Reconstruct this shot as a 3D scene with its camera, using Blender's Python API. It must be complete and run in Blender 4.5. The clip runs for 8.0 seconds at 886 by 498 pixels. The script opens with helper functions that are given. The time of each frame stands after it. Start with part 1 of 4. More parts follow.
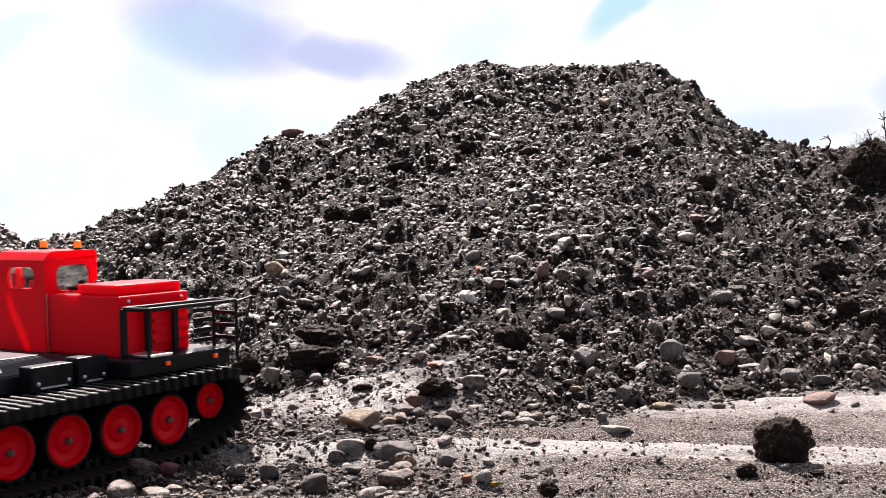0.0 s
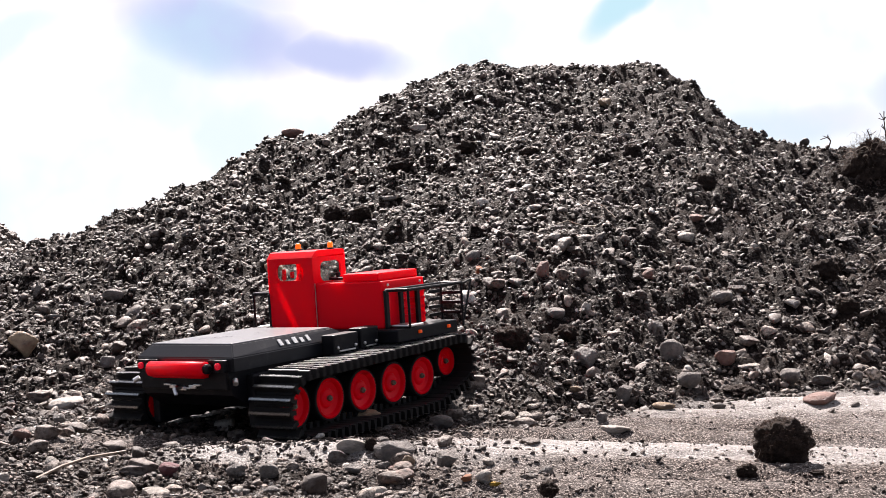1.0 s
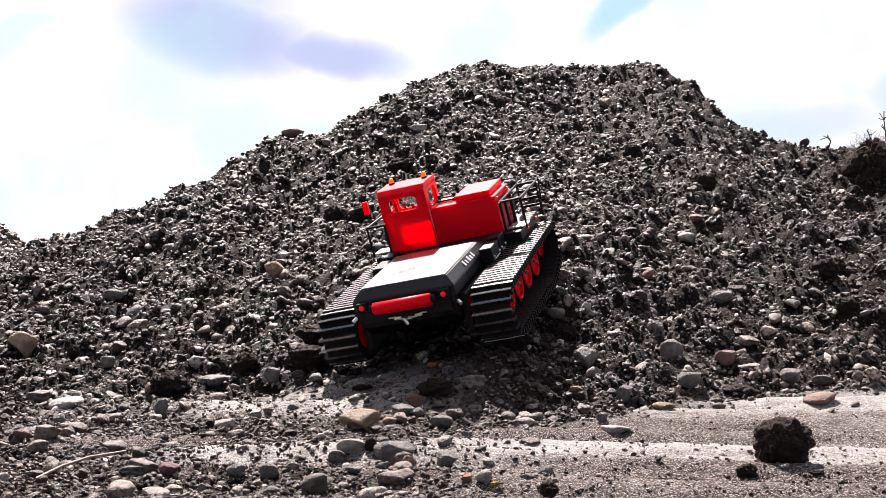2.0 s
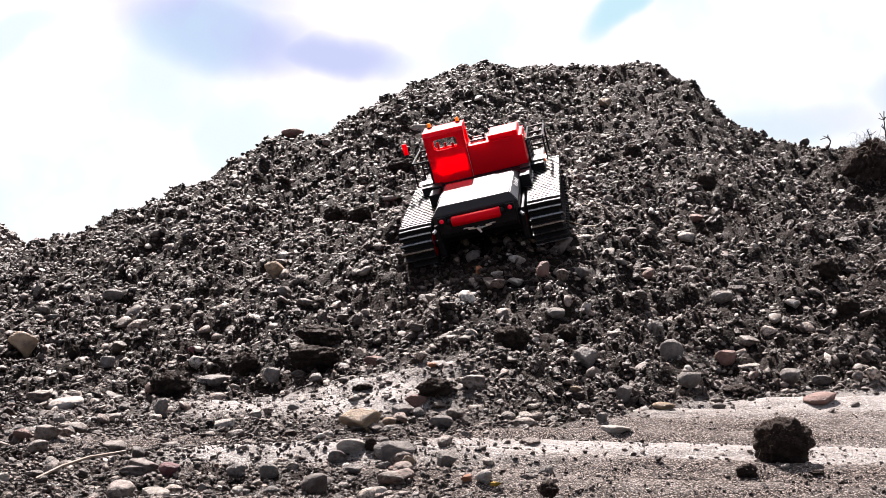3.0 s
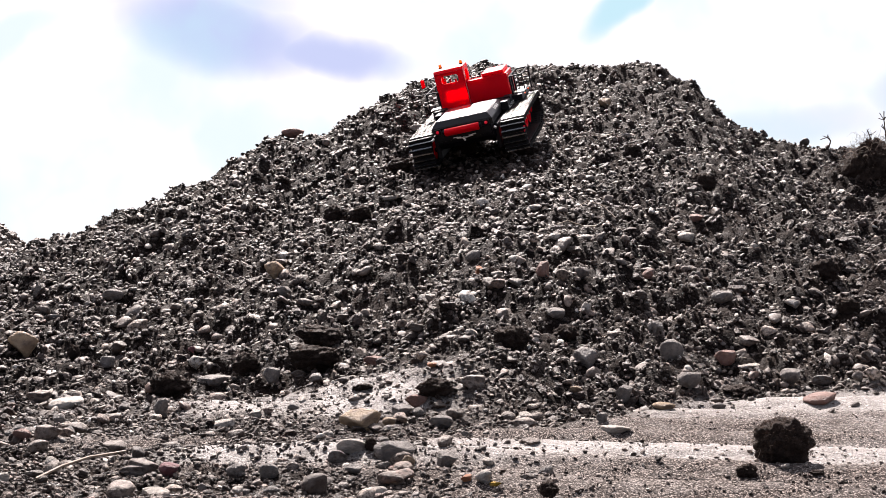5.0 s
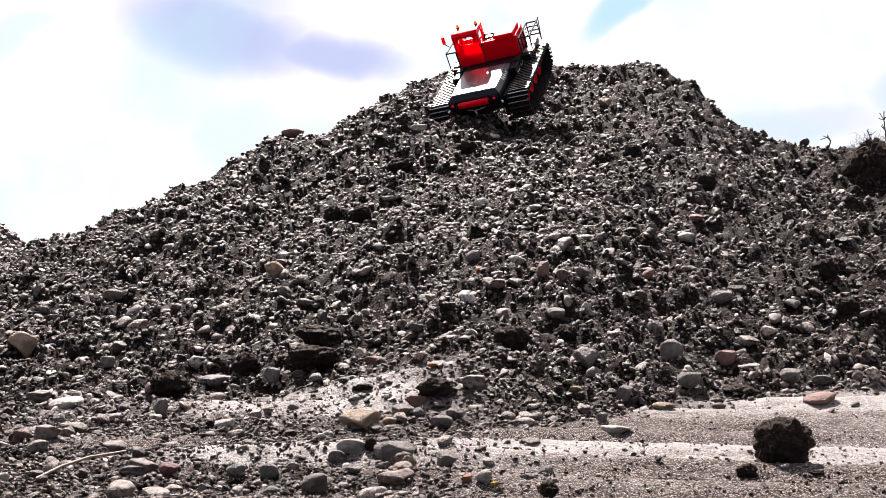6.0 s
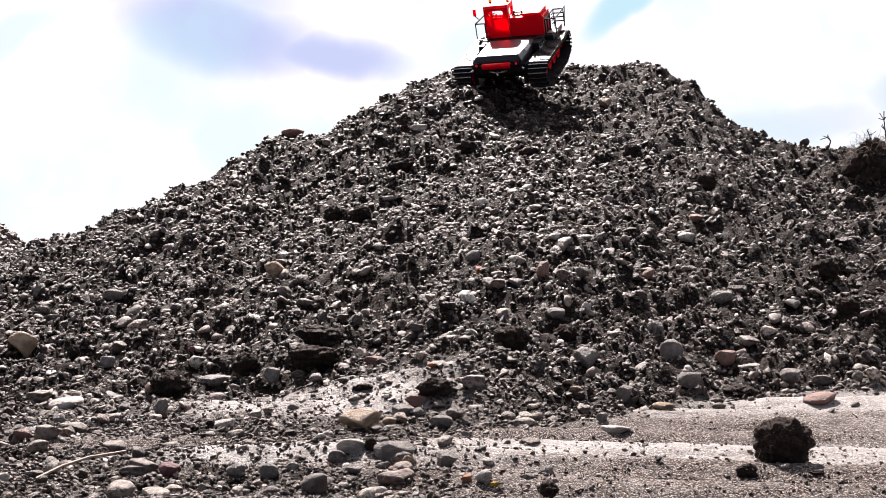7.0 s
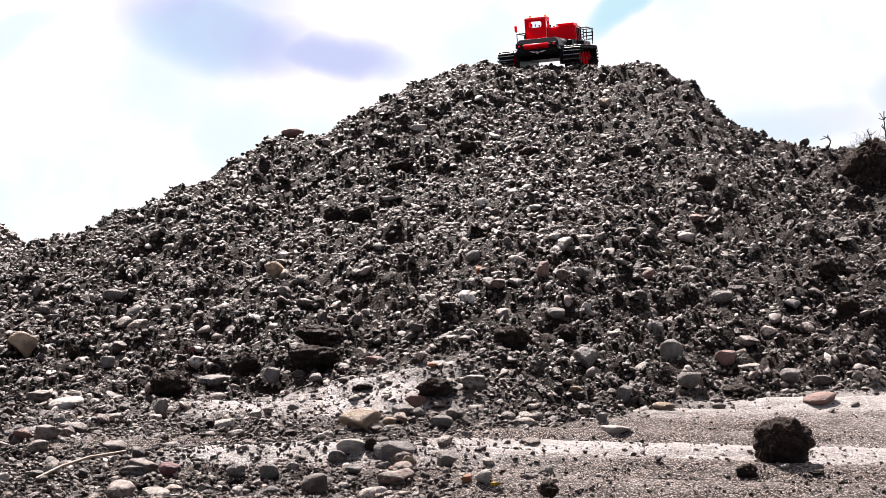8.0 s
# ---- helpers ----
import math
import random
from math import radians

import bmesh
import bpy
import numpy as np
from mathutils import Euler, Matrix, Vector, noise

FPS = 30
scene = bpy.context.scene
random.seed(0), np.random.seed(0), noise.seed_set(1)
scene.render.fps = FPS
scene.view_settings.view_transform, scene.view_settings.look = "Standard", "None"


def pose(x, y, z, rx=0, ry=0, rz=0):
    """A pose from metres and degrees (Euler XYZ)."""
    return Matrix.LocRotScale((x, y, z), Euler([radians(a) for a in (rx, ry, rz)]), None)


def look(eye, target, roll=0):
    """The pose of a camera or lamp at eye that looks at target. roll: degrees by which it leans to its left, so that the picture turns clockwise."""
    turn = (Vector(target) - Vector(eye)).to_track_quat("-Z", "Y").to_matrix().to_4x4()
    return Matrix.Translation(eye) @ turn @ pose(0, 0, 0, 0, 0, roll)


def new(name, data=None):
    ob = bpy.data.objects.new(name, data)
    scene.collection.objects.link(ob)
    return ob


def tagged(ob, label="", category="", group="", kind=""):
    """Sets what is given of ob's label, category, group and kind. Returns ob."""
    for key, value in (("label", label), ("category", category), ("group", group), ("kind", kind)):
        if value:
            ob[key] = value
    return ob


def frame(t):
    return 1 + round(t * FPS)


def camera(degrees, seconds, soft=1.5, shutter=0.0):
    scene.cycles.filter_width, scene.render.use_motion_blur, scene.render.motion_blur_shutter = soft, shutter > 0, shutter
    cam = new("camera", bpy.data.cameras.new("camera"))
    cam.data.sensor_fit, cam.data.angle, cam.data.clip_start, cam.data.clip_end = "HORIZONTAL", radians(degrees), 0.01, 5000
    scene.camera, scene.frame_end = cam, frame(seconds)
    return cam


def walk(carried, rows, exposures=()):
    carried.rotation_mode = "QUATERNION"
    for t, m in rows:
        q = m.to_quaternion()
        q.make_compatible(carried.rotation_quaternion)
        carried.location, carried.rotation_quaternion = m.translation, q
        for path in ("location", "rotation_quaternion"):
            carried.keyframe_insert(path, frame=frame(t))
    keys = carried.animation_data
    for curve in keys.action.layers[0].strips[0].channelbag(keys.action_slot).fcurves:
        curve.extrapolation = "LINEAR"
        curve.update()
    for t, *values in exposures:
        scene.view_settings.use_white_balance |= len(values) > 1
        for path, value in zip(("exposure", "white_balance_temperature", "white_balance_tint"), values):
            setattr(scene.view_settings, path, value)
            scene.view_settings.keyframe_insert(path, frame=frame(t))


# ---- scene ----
cam = camera(40, 8.0, soft=0.75, shutter=0.12)
EYE = (0.0, 0.0, 0.30)
walk(cam, [(0.0, look(EYE, (0, 10, 0.30))), (8.0, look(EYE, (0, 10, 0.30)))], exposures=[(0.0, 1.4, 6500, 18), (8.0, 1.4, 6500, 18)])

# ---------- daylight ----------
SUN_ELEVATION, SUN_LEFT = radians(49), radians(10)
SUN_WAY = Vector((-math.sin(SUN_LEFT) * math.cos(SUN_ELEVATION), math.cos(SUN_LEFT) * math.cos(SUN_ELEVATION), math.sin(SUN_ELEVATION)))
sun = new("sun", bpy.data.lights.new("sun", "SUN"))
sun.data.energy, sun.data.angle, sun.data.color = 5.0, radians(0.6), (1.0, 0.94, 0.86)
sun.matrix_world = look(SUN_WAY * 30, (0, 0, 0))


def nodes_of(owner):
    owner.use_nodes = True
    t = owner.node_tree
    t.nodes.clear()
    return t


def add(t, kind, inputs=None, operation="", clamp=False, interpolation=""):
    n = t.nodes.new(kind)
    if operation:
        n.operation = operation
    if clamp:
        n.use_clamp = True
    if interpolation:
        n.interpolation_type = interpolation
    if kind == "ShaderNodeMix":
        n.data_type = "RGBA"
    for k, v in (inputs or {}).items():
        if isinstance(v, bpy.types.NodeSocket):
            t.links.new(v, n.inputs[k])
        else:
            n.inputs[k].default_value = v
    return n


def calc(t, op, a, b=0.0, clamp=False):
    return add(t, "ShaderNodeMath", {0: a, 1: b}, operation=op, clamp=clamp).outputs[0]


def blend(t, fac, a, b, mode="MIX"):
    n = add(t, "ShaderNodeMix", {0: fac, 6: a, 7: b})
    n.blend_type = mode
    return n.outputs[2]


def ramp(t, fac, *stops):
    n = add(t, "ShaderNodeValToRGB", {0: fac})
    e = n.color_ramp.elements
    while len(e) < len(stops):
        e.new(0.5)
    for el, (p, c) in zip(e, stops):
        el.position, el.color = p, (*c, 1) if len(c) == 3 else c
    return n.outputs[0]


def fade(t, v, a, b):
    return add(t, "ShaderNodeMapRange", {0: v, 1: a, 2: b, 3: 0.0, 4: 1.0}, interpolation="SMOOTHSTEP").outputs[0]


def build_sky():
    world = bpy.data.worlds.new("sky")
    scene.world = world
    t = nodes_of(world)
    air = add(t, "ShaderNodeTexSky")
    air.sky_type, air.sun_disc, air.sun_elevation, air.sun_rotation, air.dust_density = "NISHITA", False, SUN_ELEVATION, -SUN_LEFT, 1.5
    clear = blend(t, 1.0, air.outputs[0], (0.04, 0.04, 0.04, 1), "MULTIPLY")
    way = add(t, "ShaderNodeTexCoord").outputs["Generated"]
    warp = add(t, "ShaderNodeTexNoise", {"Vector": way, "Scale": 9.0, "Detail": 4.0, "Roughness": 0.55}).outputs["Color"]
    shift = add(t, "ShaderNodeVectorMath", {0: warp, 1: (-0.5, -0.5, -0.5)}, operation="ADD").outputs[0]
    bent = add(t, "ShaderNodeVectorMath", {0: shift, 1: (0.06, 0.06, 0.035), 2: way}, operation="MULTIPLY_ADD")
    xyz = add(t, "ShaderNodeSeparateXYZ", {0: bent.outputs[0]})

    def patch(x, z, half_x, half_z, lean=0.0):
        """A soft oval in the cloud cover, round the way (x, z) ahead."""
        dx, dz = calc(t, "SUBTRACT", xyz.outputs[0], x), calc(t, "SUBTRACT", xyz.outputs[2], z)
        dz = calc(t, "SUBTRACT", dz, calc(t, "MULTIPLY", dx, lean))
        d = calc(t, "ADD", calc(t, "POWER", calc(t, "DIVIDE", dx, half_x), 2.0), calc(t, "POWER", calc(t, "DIVIDE", dz, half_z), 2.0))
        return calc(t, "MULTIPLY", fade(t, d, 1.6, 0.1), fade(t, xyz.outputs[1], 0.0, 0.3))

    thick = calc(t, "MAXIMUM", patch(-0.175, 0.172, 0.085, 0.034, -0.12), calc(t, "MULTIPLY", patch(-0.085, 0.155, 0.06, 0.018, -0.12), 0.95))
    thick = calc(t, "MAXIMUM", thick, calc(t, "MULTIPLY", patch(-0.19, 0.20, 0.085, 0.03), 0.6))
    thick = calc(t, "MAXIMUM", thick, calc(t, "MULTIPLY", patch(0.28, 0.098, 0.06, 0.015), 0.4))
    thick = calc(t, "MAXIMUM", thick, calc(t, "MULTIPLY", patch(0.36, 0.115, 0.03, 0.02), 0.5))
    gap = calc(t, "MAXIMUM", patch(0.147, 0.195, 0.028, 0.02, 0.8), calc(t, "MULTIPLY", patch(-0.33, 0.16, 0.04, 0.014, 0.4), 0.5))
    gap = calc(t, "MAXIMUM", gap, calc(t, "MULTIPLY", patch(-0.27, 0.06, 0.07, 0.03), 0.22))
    veil = add(t, "ShaderNodeTexNoise", {"Vector": bent.outputs[0], "Scale": 7.0, "Detail": 4.0, "Roughness": 0.5}).outputs[0]
    gap = calc(t, "MAXIMUM", gap, calc(t, "MULTIPLY", fade(t, veil, 0.42, 0.66), 0.5))
    high = fade(t, xyz.outputs[2], 0.24, 0.5)
    broken = add(t, "ShaderNodeTexNoise", {"Vector": way, "Scale": 2.6, "Detail": 6.0, "Roughness": 0.55}).outputs[0]
    behind = fade(t, xyz.outputs[1], 0.45, -0.2)
    open_sky = calc(t, "MULTIPLY", fade(t, broken, 0.44, 0.56), calc(t, "MAXIMUM", high, behind))
    gap = calc(t, "MAXIMUM", gap, open_sky)
    toward = add(t, "ShaderNodeVectorMath", {0: way, 1: tuple(SUN_WAY)}, operation="DOT_PRODUCT").outputs["Value"]
    lit = fade(t, toward, -0.6, 0.75)
    cloud = blend(t, lit, (0.085, 0.093, 0.11, 1), (0.425, 0.427, 0.43, 1))
    cloud = blend(t, calc(t, "MULTIPLY", thick, 0.8), cloud, (0.165, 0.205, 0.335, 1))
    ahead = blend(t, fade(t, xyz.outputs[1], 0.3, 0.7), clear, (0.22, 0.33, 0.36, 1))
    light = blend(t, gap, cloud, blend(t, high, ahead, clear))
    out = add(t, "ShaderNodeBackground", {0: light, 1: 1.0})
    add(t, "ShaderNodeOutputWorld", {0: out.outputs[0]})


build_sky()


# ---------- materials ----------
def material(name):
    m = bpy.data.materials.new(name)
    t = nodes_of(m)
    b = add(t, "ShaderNodeBsdfPrincipled")
    add(t, "ShaderNodeOutputMaterial", {0: b.outputs[0]})
    return m, t, b


def grain(t, scale, detail=4.0, rough=0.6, vector=None):
    v = vector or add(t, "ShaderNodeTexCoord").outputs["Object"]
    return add(t, "ShaderNodeTexNoise", {"Vector": v, "Scale": scale, "Detail": detail, "Roughness": rough}).outputs[0]


def relief(t, b, height, distance, strength=1.0):
    n = add(t, "ShaderNodeBump", {"Height": height, "Distance": distance, "Strength": strength})
    t.links.new(n.outputs[0], b.inputs["Normal"])


def link(t, a, b, name):
    t.links.new(a, b.inputs[name])


def sand_glare_attribute(t):
    n = add(t, "ShaderNodeAttribute")
    n.attribute_name = "sand"
    return n.outputs["Fac"]


def soil_material():
    """Dark damp soil on the heap, fine pale sand on the flat and for wet glare."""
    m, t, b = material("damp_soil")
    place = add(t, "ShaderNodeTexCoord").outputs["Object"]
    coarse, fine = grain(t, 7, 6, 0.65, place), grain(t, 190, 6, 0.75, place)
    drawn = add(t, "ShaderNodeVectorMath", {0: place, 1: (1.6, 11.0, 1.0)}, operation="MULTIPLY").outputs[0]
    streak = grain(t, 1.6, 4, 0.55, drawn)
    soil = ramp(t, grain(t, 70, 8, 0.75, place), (0.3, (0.0032, 0.0020, 0.0016)), (0.52, (0.0108, 0.0069, 0.0053)), (0.72, (0.0383, 0.0267, 0.0211)))
    cells = add(t, "ShaderNodeTexVoronoi", {"Vector": place, "Scale": 170.0, "Randomness": 1.0})
    shade = add(t, "ShaderNodeSeparateColor", {0: cells.outputs["Color"]}).outputs[0]
    grit = ramp(t, shade, (0.0, (0.0028, 0.0017, 0.0012)), (0.58, (0.0099, 0.0065, 0.0049)), (0.85, (0.0291, 0.0208, 0.0165)), (0.97, (0.0922, 0.0763, 0.0654)))
    soil = blend(t, 0.6, soil, grit)
    soil = blend(t, calc(t, "MULTIPLY", fade(t, coarse, 0.4, 0.68), 0.45), soil, (0.034, 0.021, 0.0155, 1))
    sand = ramp(t, fine, (0.25, (0.0857, 0.0704, 0.0619)), (0.48, (0.2141, 0.1858, 0.1660)), (0.75, (0.3712, 0.3399, 0.3132)))
    bits = add(t, "ShaderNodeTexVoronoi", {"Vector": place, "Scale": 560.0})
    bit = add(t, "ShaderNodeSeparateColor", {0: bits.outputs["Color"]}).outputs[0]
    sand = blend(t, 0.5, sand, ramp(t, bit, (0.0, (0.0321, 0.0261, 0.0229)), (0.45, (0.1570, 0.1344, 0.1227)), (0.8, (0.2855, 0.2609, 0.2413)), (1.0, (0.5140, 0.5216, 0.5080))))
    # pale bands: smooth driven sand, plus wet glare put into the colour
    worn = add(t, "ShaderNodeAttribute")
    worn.attribute_name = "swept_glare"
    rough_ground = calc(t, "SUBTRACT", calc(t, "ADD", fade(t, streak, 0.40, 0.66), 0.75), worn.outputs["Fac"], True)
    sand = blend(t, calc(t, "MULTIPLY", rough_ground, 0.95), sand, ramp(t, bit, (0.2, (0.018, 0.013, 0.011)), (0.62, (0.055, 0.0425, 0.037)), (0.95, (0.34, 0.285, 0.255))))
    mask = sand_glare_attribute(t)
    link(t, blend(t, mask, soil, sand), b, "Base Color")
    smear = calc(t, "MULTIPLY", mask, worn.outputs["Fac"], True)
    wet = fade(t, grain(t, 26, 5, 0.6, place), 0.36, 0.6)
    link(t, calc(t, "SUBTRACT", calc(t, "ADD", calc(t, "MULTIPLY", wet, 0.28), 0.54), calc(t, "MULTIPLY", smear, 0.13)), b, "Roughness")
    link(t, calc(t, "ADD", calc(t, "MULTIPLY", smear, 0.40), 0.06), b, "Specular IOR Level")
    clods = calc(t, "MULTIPLY", grain(t, 170, 4, 0.6, place), calc(t, "SUBTRACT", 1.0, calc(t, "MULTIPLY", mask, 0.5)))
    relief(t, b, calc(t, "ADD", calc(t, "MULTIPLY", fine, 0.25), clods), 0.0085)
    return m


def stone_material(name, single, k=1.0):
    """River stones, dusted with soil; each its own tint."""
    m, t, b = material(name)
    place = add(t, "ShaderNodeTexCoord").outputs["Object"]
    own = add(t, "ShaderNodeObjectInfo").outputs["Random"] if single else add(t, "ShaderNodeNewGeometry").outputs["Random Per Island"]
    tint = ramp(t, own, (0.0, (0.0343, 0.0275, 0.0232)), (0.25, (0.1088, 0.0837, 0.0683)), (0.48, (0.1889, 0.1458, 0.1182)), (0.64, (0.0973, 0.0885, 0.0828)),
                (0.79, (0.3092, 0.2451, 0.1975)), (0.87, (0.1545, 0.0909, 0.0683)), (0.94, (0.5037, 0.4243, 0.3535)), (1.0, (0.7327, 0.6933, 0.6218)))
    dust = grain(t, 55 * k, 6, 0.7, place)
    stone = blend(t, fade(t, dust, 0.40, 0.62), tint, (0.050, 0.033, 0.025, 1))
    fine = grain(t, 380 * k, 4, 0.7, place)
    stone = blend(t, 0.35, stone, ramp(t, fine, (0.3, (0.25, 0.25, 0.25)), (0.7, (0.9, 0.88, 0.85))), "OVERLAY")
    link(t, stone, b, "Base Color")
    link(t, calc(t, "ADD", calc(t, "MULTIPLY", dust, 0.4), 0.38), b, "Roughness")
    b.inputs["Specular IOR Level"].default_value = 0.4
    relief(t, b, calc(t, "ADD", dust, calc(t, "MULTIPLY", fine, 0.25)), 0.004)
    return m


def tinted_stone(name, a, c, mud=0.3, k=0.035, bump=0.004, rough=0.38):
    """A stone with a colour of its own."""
    m, t, b = material(name)
    v = add(t, "ShaderNodeTexCoord").outputs["Object"]
    base = blend(t, fade(t, grain(t, 30 * k, 6, 0.65, v), 0.35, 0.68), (*a, 1), (*c, 1))
    base = blend(t, calc(t, "MULTIPLY", fade(t, grain(t, 70 * k, 6, 0.7, v), 0.5, 0.7), mud), base, (0.05, 0.04, 0.034, 1))
    link(t, base, b, "Base Color")
    fine = grain(t, 300 * k, 5, 0.7, v)
    link(t, calc(t, "ADD", calc(t, "MULTIPLY", fine, 0.3), rough), b, "Roughness")
    b.inputs["Specular IOR Level"].default_value = 0.34 if rough < 0.3 else 0.3 if rough < 0.5 else 0.12
    relief(t, b, calc(t, "ADD", fine, grain(t, 60 * k, 5, 0.6, v)), bump)
    return m


def coat(name, colour, rough, metal=0.0, dust=0.15, dust_colour=(0.16, 0.13, 0.11), coat_weight=0.0, spec=0.5, scale=40, glow=0.0):
    """Paint, rubber, plastic or metal with a little dirt."""
    m, t, b = material(name)
    n = grain(t, scale, 6, 0.7)
    link(t, blend(t, calc(t, "MULTIPLY", fade(t, n, 0.5, 0.78), dust), (*colour, 1), (*dust_colour, 1)), b, "Base Color")
    link(t, calc(t, "ADD", calc(t, "MULTIPLY", n, 0.2), rough - 0.1), b, "Roughness")
    b.inputs["Metallic"].default_value = metal
    b.inputs["Coat Weight"].default_value = coat_weight
    # thin moulded plastic lets some light through
    b.inputs["Subsurface Weight"].default_value = glow
    b.inputs["Subsurface Radius"].default_value = (1.0, 0.02, 0.02)
    b.inputs["Subsurface Scale"].default_value = 0.05
    b.inputs["Coat Roughness"].default_value = 0.1
    b.inputs["Specular IOR Level"].default_value = spec
    relief(t, b, grain(t, 300, 4, 0.6), 0.0004, 0.5)
    return m


def lamp_material(name, colour, strength):
    m, t, b = material(name)
    b.inputs["Base Color"].default_value = (*colour, 1)
    b.inputs["Roughness"].default_value = 0.2
    b.inputs["Emission Color"].default_value = (*colour, 1)
    b.inputs["Emission Strength"].default_value = strength
    return m


def glass_material():
    m, t, b = material("clear_plastic")
    b.inputs["Base Color"].default_value = (0.92, 0.94, 0.94, 1)
    b.inputs["Roughness"].default_value = 0.08
    b.inputs["Transmission Weight"].default_value = 1.0
    b.inputs["IOR"].default_value = 1.15
    return m


SOIL = soil_material()
CRUMB = tinted_stone("soil_crumbs", (0.026, 0.0165, 0.0125), (0.115, 0.077, 0.059), 0.3, 4.0, 0.005, 0.28)
STONES, STONE = stone_material("gravel_stones", False), stone_material("river_stone", True, 0.035)
CLOD = tinted_stone("peaty_clod", (0.045, 0.0300, 0.0235), (0.105, 0.073, 0.057), 0.35, 0.22, 0.022, 0.5)
TAN = tinted_stone("tan_sandstone", (0.44, 0.31, 0.19), (0.25, 0.17, 0.115), 0.45, bump=0.006)
PALE = tinted_stone("pale_limestone", (0.56, 0.50, 0.44), (0.38, 0.335, 0.29), 0.45, bump=0.006)
GREY = tinted_stone("blue_grey_stone", (0.17, 0.150, 0.137), (0.33, 0.288, 0.255), 0.6, bump=0.007)
RUSSET = tinted_stone("russet_stone", (0.20, 0.10, 0.075), (0.26, 0.16, 0.13), 0.3)
ROSE = tinted_stone("rose_stone", (0.20, 0.07, 0.075), (0.12, 0.05, 0.055), 0.3)
ORANGE = tinted_stone("orange_brick_stone", (0.50, 0.19, 0.08), (0.34, 0.14, 0.07), 0.2)
YELLOW = tinted_stone("yellow_stone", (0.62, 0.36, 0.02), (0.40, 0.24, 0.04), 0.2)
DRY = tinted_stone("dry_stalk", (0.30, 0.23, 0.17), (0.16, 0.11, 0.08), 0.1)
ROOT = tinted_stone("dark_root", (0.13, 0.075, 0.052), (0.05, 0.031, 0.023), 0.1)
RED = coat("red_plastic_paint", (0.93, 0.0015, 0.012), 0.45, dust=0.0, spec=0.06, coat_weight=0.12, glow=0.3)
BLACK = coat("black_plastic", (0.008, 0.008, 0.010), 0.42, dust=0.12, spec=0.14)
SHEET = coat("black_sheet_metal", (0.013, 0.013, 0.016), 0.35, metal=0.0, dust=0.2, dust_colour=(0.16, 0.15, 0.145), coat_weight=0.1, spec=0.3, scale=18)
RUBBER = coat("track_rubber", (0.012, 0.0115, 0.0115), 0.7, dust=0.3, dust_colour=(0.05, 0.04, 0.034), spec=0.15)
PLATE = coat("scuffed_grey_sheet", (0.13, 0.13, 0.14), 0.30, metal=0.55, dust=0.4, dust_colour=(0.22, 0.205, 0.19), coat_weight=0.35, scale=16)
STEEL = coat("worn_steel", (0.86, 0.85, 0.83), 0.30, metal=1.0, dust=0.15)
HUB = coat("dull_hub_metal", (0.16, 0.17, 0.13), 0.4, metal=0.6, dust=0.3)
EDGE = coat("bare_grouser_edge", (0.55, 0.545, 0.535), 0.32, metal=1.0, dust=0.12)
WORN = coat("worn_white_print", (0.75, 0.75, 0.74), 0.5, dust=0.9, dust_colour=(0.03, 0.03, 0.03), scale=320)
WINDOW = glass_material()
AMBER = lamp_material("amber_lens", (1.0, 0.30, 0.01), 0.12)
MARKER = lamp_material("orange_marker_lens", (1.0, 0.10, 0.01), 0.08)
TAIL = lamp_material("red_tail_lens", (0.85, 0.008, 0.03), 0.08)
# ---------- the lie of the land ----------
CREST_X = np.array([-3.6, -2.4, -1.63, -1.28, -0.88, -0.73, -0.58, -0.46, -0.21, 0.04, 0.34, 0.62, 0.98, 1.18, 1.28, 1.40, 1.53, 1.72, 2.0, 2.7, 3.6])
CREST_Y = np.array([4.3, 4.5, 4.60, 4.70, 4.92, 5.08, 5.20, 5.35, 5.70, 5.98, 6.28, 6.35, 6.35, 6.20, 5.92, 5.70, 5.55, 5.45, 5.4, 5.3, 5.2])
CREST_Z = np.array([0.0, 0.16, 0.24, 0.385, 0.632, 0.748, 0.758, 0.81, 1.05, 1.168, 1.207, 1.21, 1.258, 1.09, 0.88, 0.81, 0.768, 0.748, 0.735, 0.45, 0.0])
RISE_AT = (0, 0.05, 0.12, 0.24, 0.43, 0.515, 0.695, 0.76, 0.81, 0.9, 1)
RISE = (0, 0.052, 0.125, 0.255, 0.42, 0.495, 0.716, 0.818, 0.893, 0.955, 1)


def lattice(ix, iy, seed):
    v = np.sin(ix * 127.1 + iy * 311.7 + seed * 74.7) * 43758.5453
    return v - np.floor(v)


def vnoise(x, y, seed=0):
    """Smooth value noise, -1 to 1."""
    ix, iy = np.floor(x), np.floor(y)
    fx, fy = x - ix, y - iy
    fx, fy = fx * fx * (3 - 2 * fx), fy * fy * (3 - 2 * fy)
    a = lattice(ix, iy, seed) * (1 - fx) + lattice(ix + 1, iy, seed) * fx
    b = lattice(ix, iy + 1, seed) * (1 - fx) + lattice(ix + 1, iy + 1, seed) * fx
    return 2 * (a * (1 - fy) + b * fy) - 1


def smooth(a, b, v):
    v = np.clip((v - a) / (b - a), 0, 1)
    return v * v * (3 - 2 * v)


